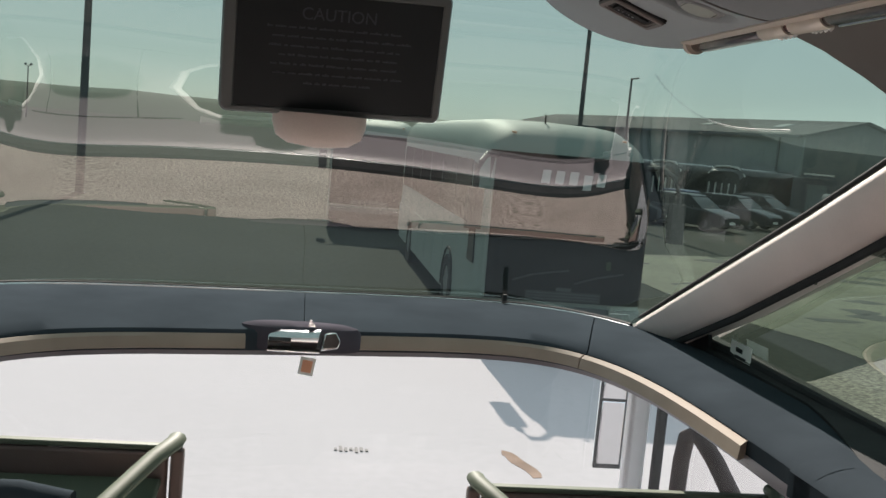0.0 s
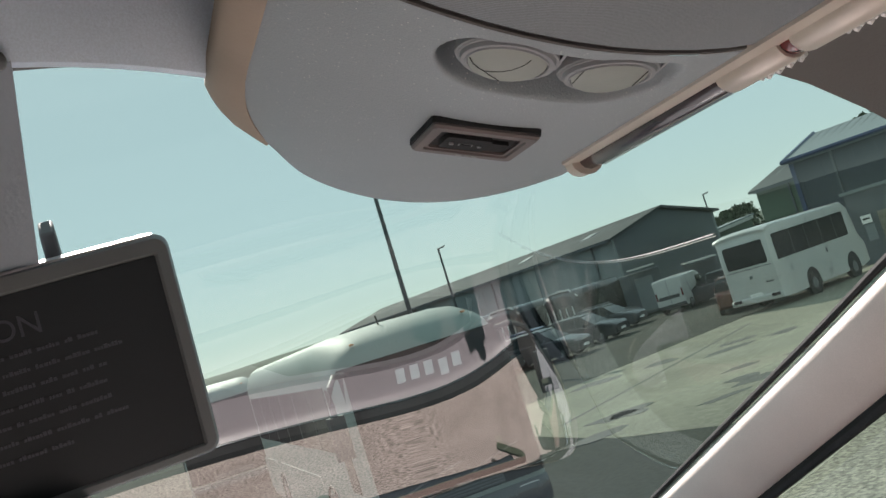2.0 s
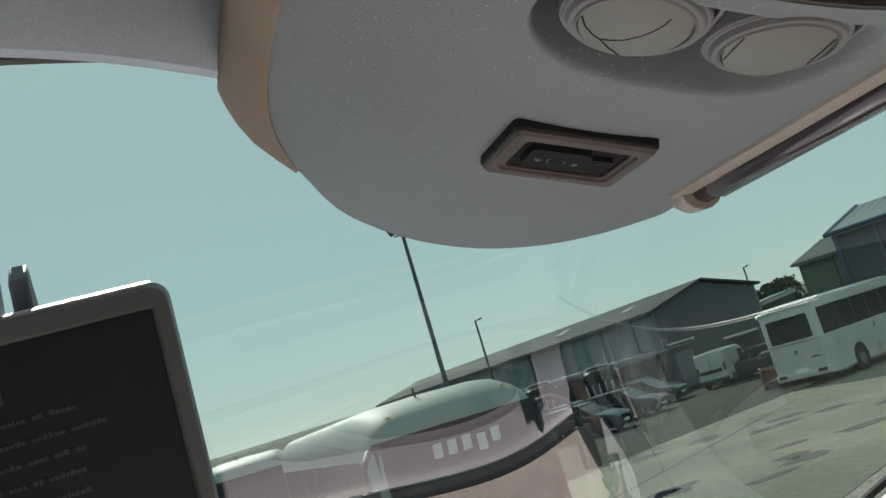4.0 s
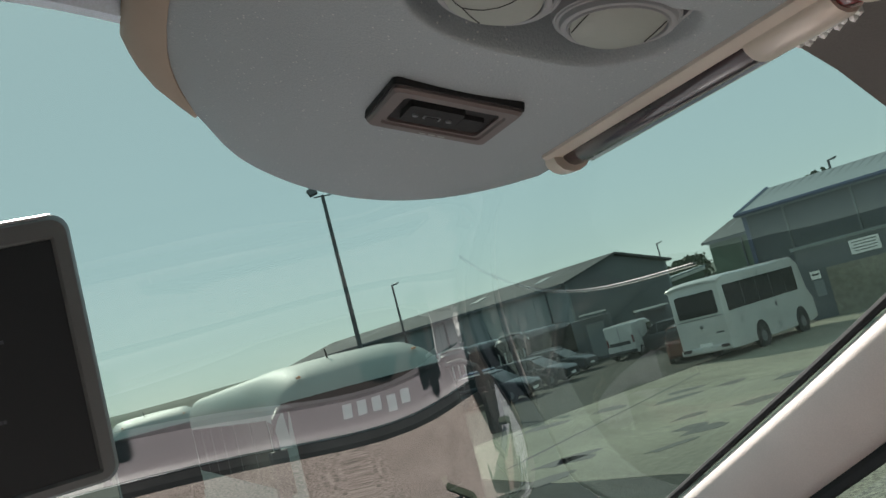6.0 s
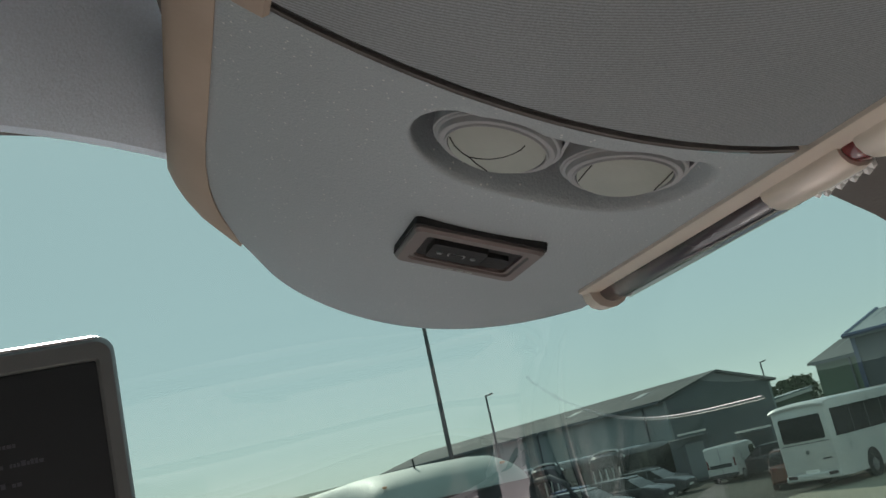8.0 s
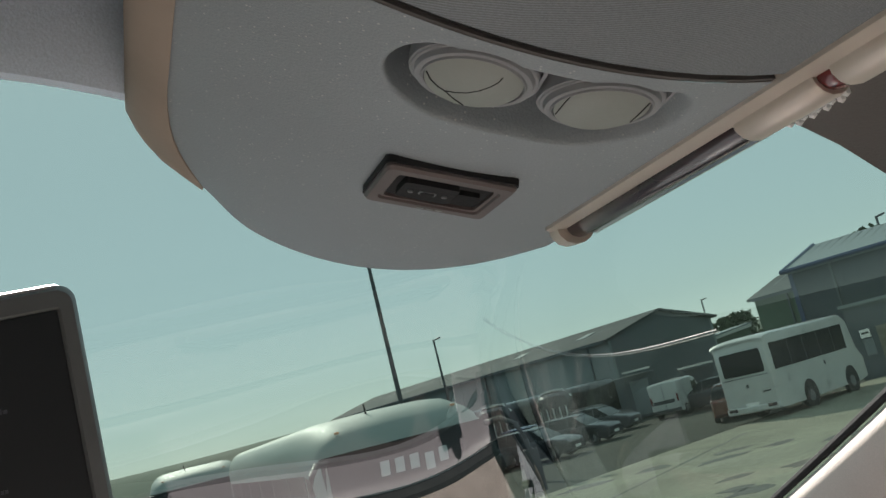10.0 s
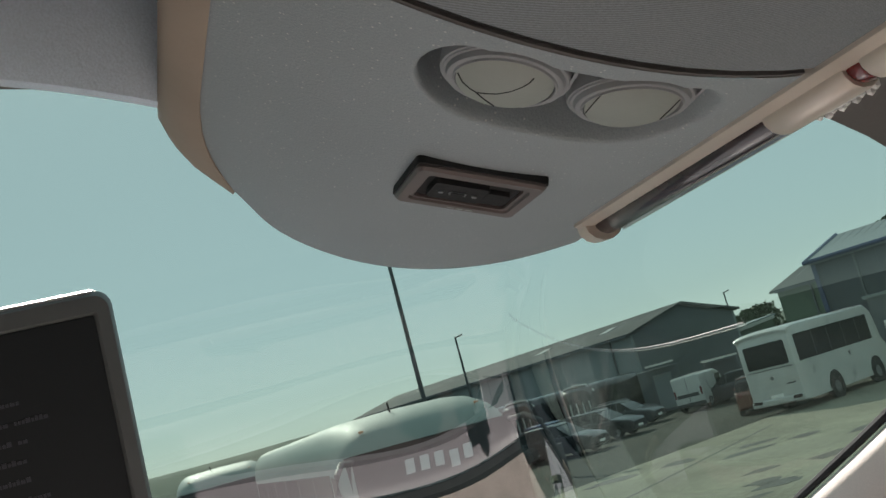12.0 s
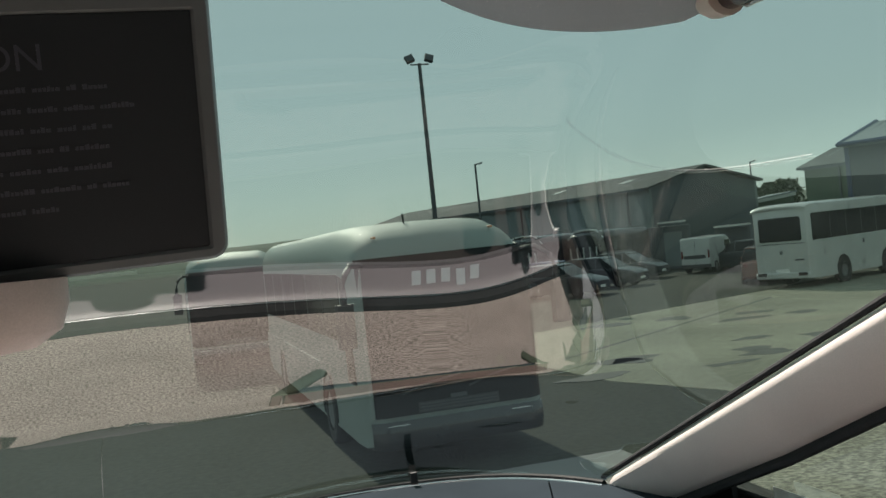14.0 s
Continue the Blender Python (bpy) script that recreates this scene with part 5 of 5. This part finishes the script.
def make_minibus(m, label):
    """A minibus, its rear at y = 0, its nose along y."""
    b = thing("minibus", m, label, "minibus")
    part("body", body_loft([(0, 1.04, 0.42, 2.74, 0.22), (0.1, 1.12, 0.34, 2.86, 0.18), (0.5, 1.13, 0.32, 2.9, 0.16), (6.2, 1.13, 0.32, 2.9, 0.16), (6.6, 1.1, 0.32, 2.7, 0.2), (6.9, 1.05, 0.34, 1.7, 0.2), (7.4, 0.98, 0.4, 1.3, 0.2)], None), M_WPAINT, b)
    part("rear_window", prism(rounded(1.7, 0.82, 0.08), 0.03, "y", m=Matrix.Translation((0, -0.02, 2.05))), M_CARGLASS, b)
    part("roof_cap", slab([[(-1.12 + 2.24 * k / 12, y, 2.80 + dz + 0.10 * math.sqrt(max(0.0, 1 - (k / 6 - 1) ** 2))) for k in range(13)] for y, dz in ((-0.06, -0.07), (0.02, 0.0), (0.3, 0.03), (5.9, 0.03), (6.2, 0.0))], (0, 0, -0.06)), M_WPAINT, b, "raised white roof cap")
    part("door_seam", box(1.9, 0.012, 0.02, 0, -0.012, 1.55), M_PLASTIC, b)
    part("rear_bumper", box(2.2, 0.2, 0.22, 0, 0.02, 0.45), M_WPAINT, b, bevel=0.05)
    part("badge", cyl(0.07, 0.07, 0.02, pose(0, -0.02, 1.25, 90, 0, 0), 16), M_CHROME, b)
    part("number_plate", box(0.52, 0.02, 0.12, 0, -0.03, 0.62), M_STICKER, b)
    part("lettering_bar", box(0.34, 0.012, 0.05, 0.7, -0.014, 0.98), M_PLASTIC, b)
    for sg in (-1, 1):
        part("tail_light", box(0.36, 0.03, 0.11, sg * 0.82, -0.085, 0.5), M_SMOKE, b, bevel=0.01)
        part("side_glazing", box(0.02, 5.75, 0.92, sg * 1.13, 3.13, 2.07), M_CARGLASS, b, bevel=0.006)
        for j in range(1, 5):
            part("window_post", box(0.01, 0.04, 0.92, sg * 1.137, 0.40 + 1.15 * j, 2.07), M_PLASTIC, b)
        part("filler_cap", box(0.015, 0.12, 0.16, sg * 1.13, 3.9, 1.35), M_PLASTIC, b)
        wheel(b, sg * 1.015, 2.3, 0.40, 0.28, sg)
        wheel(b, sg * 1.015, 5.7, 0.40, 0.28, sg)
        for wy in (2.3, 5.7):
            part("wheel_well", cyl(0.52, 0.52, 0.012, pose(sg * 1.131, wy, 0.46, 0, 90, 0), 24), M_RUBBER, b)
        part("wheel_arch", tube([(sg * 1.134, 2.3 + 0.5 * math.cos(radians(a)), 0.4 + 0.5 * math.sin(radians(a))) for a in range(-10, 191, 20)], 0.02, 6), M_RUBBER, b)
    return b


make_minibus(pose(21.6, 30.22, 0, 0, 0, -67) @ Matrix.Diagonal((1, 0.95, 1.045, 1)), "white minibus with dark windows parked in the yard")


# ---- sheds ----
def make_shed(m, wid, length, eave, ridge, wall_m, gable_m, roof_m, label, ribs=40, lights=0):
    """A steel shed: its near gable from the origin along x, its length along y."""
    s = thing("shed", m, label, "shed", group="industrial sheds")
    part("long_wall", box(0.2, length, eave, 0.1, length / 2, eave / 2), wall_m, s, "grey ribbed side wall")
    part("long_wall", box(0.2, length, eave, wid - 0.1, length / 2, eave / 2), wall_m, s)
    gable = [(0.2, 0), (wid - 0.2, 0), (wid - 0.2, eave), (wid / 2, ridge - 0.05), (0.2, eave)]
    part("gable_wall", prism(gable, 0.2, "y"), gable_m, s, "dark gable wall")
    part("gable_wall", prism(gable, 0.2, "y", m=Matrix.Translation((0, length - 0.2, 0))), gable_m, s)
    for a, b in (((-0.35, eave - 0.05), (wid / 2, ridge)), ((wid + 0.35, eave - 0.05), (wid / 2, ridge))):
        part("roof_sheet", prism([a, b, (b[0], b[1] + 0.14), (a[0], a[1] + 0.14)], length + 0.6, "y", m=Matrix.Translation((0, -0.3, 0))), roof_m, s, "weathered sheet roof")
    part("gutter", box(0.18, length, 0.16, -0.3, length / 2, eave - 0.02), M_CLADDARK, s)
    for j in range(ribs):
        part("wall_rib", box(0.02, 0.10, eave - 0.2, -0.004, (j + 0.5) * length / ribs, eave / 2 - 0.1), wall_m, s)
    for j in range(4):
        part("downpipe", box(0.1, 0.1, eave - 0.1, -0.06, 2 + j * (length - 4) / 3, eave / 2), M_CLADDARK, s)
    sl = math.atan2(ridge - eave, wid / 2)
    for j in range(ribs):
        part("roof_rib", box(math.hypot(wid / 2, ridge - eave) - 0.1, 0.07, 0.06, wid * 0.25 - 0.15, (j + 0.5) * length / ribs, eave + (ridge - eave) * 0.5 + 0.09, rot=pose(0, 0, 0, 0, -math.degrees(sl), 0)), M_CLADDARK, s)
    for j in range(lights):
        y = length * (0.12 + 0.19 * j)
        sl = math.atan2(ridge - eave, wid / 2)
        part("rooflight", box(1.1, 0.9, 0.05, wid * 0.26, y, eave + (ridge - eave) * 0.52 + 0.17, rot=pose(0, 0, 0, 0, -math.degrees(sl), 0)), M_CLAD, s)
    return s


make_shed(pose(30.0, 55.7, 0, 0, 0, 15.4), 9.9, 39.5, 5.0, 6.2, M_CLAD, M_CLADDARK, M_ROOF, "long grey steel shed with a low pitched roof", 40, 2)
make_shed(pose(39.6, 40.7, 0, 0, 0, 30), 10.0, 8.0, 5.0, 6.1, M_GREEN, M_GREEN, M_ROOF, "green steel shed with pale roof", 8)
blue_shed = make_shed(pose(39.5, 27.8, 0, 0, 0, 30), 10.0, 14.0, 5.6, 6.8, M_BLUE, M_BLUE, M_CLAD, "slate blue steel shed with ribbed pale roof", 26)
part("corner_trim", box(0.22, 0.22, 5.6, 0.05, 14.02, 2.8), M_BLPAINT, blue_shed, "bright blue corner trim")
part("verge_trim", tube([(-0.40, -0.32, 5.68), (-0.40, 14.32, 5.68), (5.0, 14.32, 6.94)], 0.11, 6), M_BLPAINT, blue_shed, "bright blue eave trim")
lean = thing("low_store", pose(33.0, 32.2, 0, 0, 0, -45), "dark low store with a pale lower wall and white notices", "store")
part("wall", box(8.1, 3, 3.2, 0.45, 1.5, 1.6), M_CLADDARK, lean, "dark slate walls")
part("roof_slab", box(8.4, 3.3, 0.14, 0.45, 1.5, 3.27), M_CLAD, lean, "pale roof edge")
part("lower_wall", box(7.0, 0.1, 2.15, 1.0, -0.05, 1.08), M_CONCRETE, lean, "pale olive lower wall")
notice = part("notice_board", box(1.25, 0.05, 0.62, -0.7, -0.03, 2.72), M_STICKER, lean, "white notice board")
for j in range(4):
    part("print_bar", box(1.05 - 0.12 * (j % 2), 0.012, 0.035, -0.7, -0.062, 2.92 - 0.13 * j), M_PLASTIC, notice)
sign = part("post_sign", box(0.42, 0.05, 0.36, -3.0, -0.05, 1.95), M_STICKER, lean, "small white sign")
part("print_bar", box(0.3, 0.012, 0.08, -3.0, -0.082, 1.97), M_PLASTIC, sign)
part("sign_panel", box(0.4, 0.05, 0.7, -2.95, -0.05, 1.35), M_CLAD, lean, "grey panel under the sign")

# low canopies, containers and parked trailers in front of the long shed
def make_trailer(m, l, label):
    t = thing("trailer", m, label, "trailer", group="dark covered trailers")
    part("body", body_loft([(0, 1.1, 0.9, 2.5, 0.5), (0.3, 1.2, 0.8, 2.75, 0.45), (l, 1.2, 0.8, 2.75, 0.45)], None), M_CHARCOAL, t)
    part("roof_edge", tube([(-1.22, 0.28, 2.3), (-0.75, 0.25, 2.76), (0, 0.25, 2.82), (0.75, 0.25, 2.76), (1.22, 0.28, 2.3)], 0.06, 6), M_WPAINT, t, "pale roof edge")
    for j in range(5):
        part("slat", box(0.06, 0.06, 0.9, -0.9 + 0.45 * j, -0.04, 1.4), M_WPAINT, t)
    for sg in (-1, 1):
        wheel(t, sg * 1.0, 1.2, 0.45, 0.3, sg)
        wheel(t, sg * 1.0, l - 1.5, 0.45, 0.3, sg)
    return t


make_trailer(pose(20.0, 52.5, 0, 0, 0, -60), 8, "dark covered trailer with a pale front edge")
make_trailer(pose(23.2, 51.2, 0, 0, 0, -60), 5, "dark covered trailer with a pale front edge")
make_trailer(pose(16.2, 53.5, 0, 0, 0, -60), 7, "dark covered trailer with a pale front edge")
cont = thing("container", pose(28.6, 51.0, 0, 0, 0, -28), "dark steel container with a pale door beside the shed", "container")
part("box_body", box(2.4, 5, 2.5, 0, 2.5, 1.3), M_CLADDARK, cont, bevel=0.03)
part("door", box(1.05, 0.05, 2.0, 0.15, -0.035, 1.2), M_CLAD, cont, "pale door leaf", bevel=0.01)
for j in range(9):
    part("rib", box(0.08, 0.05, 2.2, -1.0 + 0.25 * j, -0.01, 1.3), M_CLADDARK, cont)
# white paint here carries the brightness of the canopy's lit edge
part("roof_sheet", box(1.6, 1.6, 0.10, 0.15, -0.3, 2.78), M_WPAINT, cont, "canopy sheet painted white for its lit edge")
for sg in (-1, 1):
    part("canopy_post", box(0.08, 0.08, 2.74, 0.15 + sg * 0.72, -0.95, 1.37), M_STEEL, cont)
can2 = thing("canopy", pose(30.9, 48.1, 0, 0, 0, -28), "low canopy with its roof painted white for a lit edge", "canopy")
# lit roof edge put into white paint
part("roof_sheet", box(1.9, 1.6, 0.10, 0, 0, 2.25), M_WPAINT, can2)
for sx in (-1, 1):
    for sy in (-1, 1):
        part("post", box(0.09, 0.09, 2.2, sx * 0.85, sy * 0.7, 1.1), M_STEEL, can2)
part("back_wall", box(1.75, 0.06, 2.1, 0, 0.66, 1.05), M_CLADDARK, can2)


# a low store that fills the gap between two sheds
gap = thing("low_shed", pose(40.4, 59.9, 0, 0, 0, -20), "low dark shed with a pale sloping roof between larger sheds", "shed", group="industrial sheds")
part("wall", prism([(-2.6, 0), (2.6, 0), (2.6, 3.9), (-2.6, 3.3)], 6.0, "y"), M_GREEN, gap, "dull green wall")
part("roof_sheet", prism([(-2.8, 3.32), (2.8, 3.95), (2.8, 4.07), (-2.8, 3.44)], 6.6, "y", m=Matrix.Translation((0, -0.3, 0))), M_CLAD, gap, "pale sheet roof")
part("fascia", box(5.4, 0.08, 0.22, 0, -0.34, 3.55, rot=pose(0, 0, 0, 0, -6.4, 0)), M_WPAINT, gap)


# ---- lamp posts ----
def make_lamp(x, y, h, heads, label, r=0.09, turn=0):
    p = thing("lamp_post", pose(x, y, 0, 0, 0, turn), label, "lamp post", group="yard lamp posts")
    part("column", cyl(r * 1.25, r * 0.8, h, pose(0, 0, h / 2), 12), M_STEEL, p)
    part("base_plate", box(0.4, 0.4, 0.04, 0, 0, 0.02), M_STEEL, p)
    if heads == 2:
        part("crossbar", box(0.9, 0.06, 0.06, 0, 0, h - 0.05), M_STEEL, p)
        for sg in (-1, 1):
            part("floodlight", box(0.42, 0.2, 0.38, sg * 0.48, -0.05, h + 0.22, rot=pose(0, 0, 0, -25, sg * 18, 0)), M_STEEL, p, "dark floodlight head", bevel=0.03)
    else:
        part("arm", box(0.5, 0.06, 0.06, 0.2, 0, h), M_STEEL, p)
        part("lantern", box(0.62, 0.22, 0.1, 0.3, 0, h + 0.03, rot=pose(0, 0, 0, 0, -12, 0)), M_STEEL, p, bevel=0.02)
    return p


make_lamp(12.9, 44.9, 11.6, 2, "tall grey lamp post with two floodlights", 0.11)
make_lamp(23.5, 70.3, 8.6, 1, "grey lamp post with one lantern", 0.09, 15)
make_lamp(-7.4, 32.4, 12.0, 2, "tall grey lamp post with two floodlights", 0.12)
make_lamp(-51.5, 191.0, 9.4, 2, "distant lamp post with two floodlights", 0.12)
make_lamp(55.4, 82.9, 7.7, 1, "grey lamp post beyond the sheds", 0.09)
make_lamp(43.5, 45.0, 8.0, 1, "lamp post behind the blue shed", 0.09)

# ---- yard surface: pale concrete apron and patches, stains ----
apron = link_mesh("pavement_apron", slab([[(x, y, 0.012) for y in (-14, -4, 4, 10.9)] for x in (-30, -10, 0, 5.6)], (0, 0, -0.012)), M_APRON)
tagged(apron, "bright pale concrete apron in full sun", "pavement", kind="structure")
yard = link_mesh("pavement_yard", prism([(9.0, 12.35), (12.0, 14.25), (30.0, 26.0), (60.0, 40.0), (60.0, 46.0), (20.9, 30.5), (11.9, 27.0), (7.6, 25.3), (8.0, 16.2), (8.9, 13.6)], 0.008, "z"), M_CONCRETE, smooth=False)
tagged(yard, "pale olive worn concrete across the yard", "pavement", kind="structure")
joint = link_mesh("pavement_joint", prism([(8.6, 19.9), (19.4, 27.75), (19.4, 27.9), (8.6, 20.05)], 0.003, "z", m=Matrix.Translation((0, 0, 0.0085))), M_STAIN, smooth=False)
tagged(joint, "dark joint across the yard concrete", "joint", kind="structure")
verge = link_mesh("ground_gravel", prism([(5.62, 9.75), (7.2, 10.75), (9.0, 12.3), (12.0, 14.2), (30.0, 25.9), (40.0, 24.0), (40.0, -14.0), (5.62, -14.0)], 0.014, "z"), M_GRAVEL, smooth=False)
tagged(verge, "pale tan gravel verge beside the yard", "gravel", kind="structure")
random.seed(11)
for j in range(16):
    x = random.uniform(8, 24)
    y = random.uniform(15, 24) + (x - 8) * 0.42
    a, b, ph = random.uniform(0.35, 0.8), random.uniform(0.2, 0.5), random.uniform(0, 6)
    ring = [(x + a * math.cos(t) * (1 + 0.25 * math.sin(3 * t + ph)), y + b * math.sin(t) * (1 + 0.25 * math.sin(2 * t + ph))) for t in [2 * math.pi * k / 18 for k in range(18)]]
    st = link_mesh("oil_stain", prism(ring, 0.004, "z", m=Matrix.Translation((0, 0, 0.010))), M_STAIN, smooth=False)
    tagged(st, "dark oil stain on the yard concrete", "stain", group="oil stains", kind="structure")
drain = thing("drain_cover", pose(0.57, 6.8, 0.012), "dark worn drain cover in the pale apron", "drain cover")
for j in range(7):
    part("bar", box(0.026, 0.06 + 0.04 * ((j * 5) % 3), 0.008, -0.14 + 0.047 * j, 0.02 * ((j * 3) % 2), 0.008), M_STAIN, drain)
ring = [(2.0 + 0.22 * math.sin(1.7 * f) + 0.02 * math.sin(9 * f), 7.0 - 0.72 * f ** 1.4) for f in [k / 10 for k in range(11)]]
ring += [(1.96 + 0.17 * f + 0.02 * math.sin(8 * f + 1), 6.86 - 0.60 * f ** 1.5) for f in [1 - k / 10 for k in range(11)]]
st = link_mesh("rust_stain", prism(ring, 0.004, "z", m=Matrix.Translation((0, 0, 0.012))), M_RUST, smooth=False)
tagged(st, "pale rusty brown stain on the apron", "stain", kind="structure")

# ---- far hills and trees ----
hill_rows = []
for k in range(61):
    a = radians(-75 + 150 * k / 60)
    hgt = 15 + 5 * noise.noise((k * 0.13, 3.1, 0)) + 2.0 * noise.noise((k * 0.9, 1.1, 0))
    hill_rows.append([(600 * math.sin(a), 600 * math.cos(a), -1), (640 * math.sin(a), 640 * math.cos(a), hgt * 0.7), (720 * math.sin(a), 720 * math.cos(a), hgt), (900 * math.sin(a), 900 * math.cos(a), -1)])
hill = link_mesh("backdrop_hills", grid(hill_rows), M_HILL)
tagged(hill, "low dark wooded hills on the horizon", "hills", kind="structure")


def make_tree(x, y, h, sp, seed, label):
    random.seed(seed)
    t = thing("tree", pose(x, y, 0), label, "tree", group="trees behind the sheds")
    part("trunk", cyl(0.22, 0.08, h * 0.7, pose(0, 0, h * 0.35), 10), M_BARK, t)
    for j in range(5):
        a = random.uniform(0, 6.3)
        part("limb", tube([(0, 0, h * 0.4), (0.5 * sp * math.cos(a), 0.5 * sp * math.sin(a), h * 0.65), (0.8 * sp * math.cos(a), 0.8 * sp * math.sin(a), h * 0.8)], 0.05, 6), M_BARK, t)
    verts, faces = [], []
    for j in range(900):
        a, r = random.uniform(0, 6.3), sp * random.random() ** 0.5
        z = h * (0.45 + 0.55 * random.random() ** 0.8)
        w = math.sin(math.pi * min(1, max(0.05, (z / h - 0.35) / 0.72))) ** 0.6
        c = Vector((r * w * math.cos(a), r * w * math.sin(a), z)) + Vector([random.gauss(0, 0.1) for _ in range(3)])
        q = Euler([random.uniform(0, 6.3) for _ in range(3)]).to_matrix()
        s = random.uniform(0.08, 0.2)
        i = len(verts)
        verts += [tuple(c + q @ Vector(v) * s) for v in ((-1, -0.6, 0), (1, -0.5, 0.2), (0.8, 0.7, 0), (-0.7, 0.6, -0.2))]
        faces.append((i, i + 1, i + 2, i + 3))
    me = bpy.data.meshes.new("crown")
    me.from_pydata(verts, [], faces)
    me.materials.append(M_LEAF)
    cr = new("crown", me)
    cr.parent = t
    tagged(cr, "dark green leaves", kind="stuff")
    return t


for j, (x, y, h, sp) in enumerate(((45.7, 70.2, 5.2, 1.6), (47.7, 68.7, 5.0, 1.4), (49.7, 69.7, 5.2, 1.5), (44.8, 47.5, 7.6, 1.1), (46.3, 46.0, 7.3, 1.0))):
    make_tree(x, y, h, sp, 20 + j, "small leafy tree behind the sheds")

# the outer shell of the coach around the deck: lower sides, rear, roof and wheels
shell = thing("coach_shell", label="pale silver outer skin and wheels of the coach", category="coach", kind="structure")
for sg in (-1, 1):
    part("side_skin", prism([(-3.44, 0.36), (-2.5, 0.36), (-2.42, 0.75), (-2.2, 1.02), (-1.9, 1.10), (-1.6, 1.02), (-1.38, 0.75), (-1.3, 0.36), (-0.37, 0.36), (-0.37, 1.545), (-3.44, 1.545)], 0.03, "x", m=Matrix.Translation((sg * 1.29, 0, 0))), M_CPAINT, shell)
    for y0, y1 in ((-1.26, -0.40), (-3.40, -2.54)):
        part("locker_door", box(0.014, y1 - y0, 0.66, sg * 1.312, (y0 + y1) / 2, 0.80), M_CPAINT, shell, bevel=0.005)
    wheel(shell, sg * 1.10, -1.9, 0.5, 0.3, sg)
part("rear_skin", box(2.6, 0.03, 1.50, 0, BACK - 0.02, 1.11), M_CPAINT, shell)
part("underside", box(2.5, 2.9, 0.04, 0, -1.9, 1.12), M_PLASTIC, shell)
part("roof_skin", slab([[(x, y, 3.73 - 0.16 * abs(x / 1.2) ** 3) for x in [-1.28 + 2.56 * k / 16 for k in range(17)]] for y in (-0.42, -1.4, -2.4, BACK - 0.03)], (0, 0, 0.03)), M_CPAINT, shell)
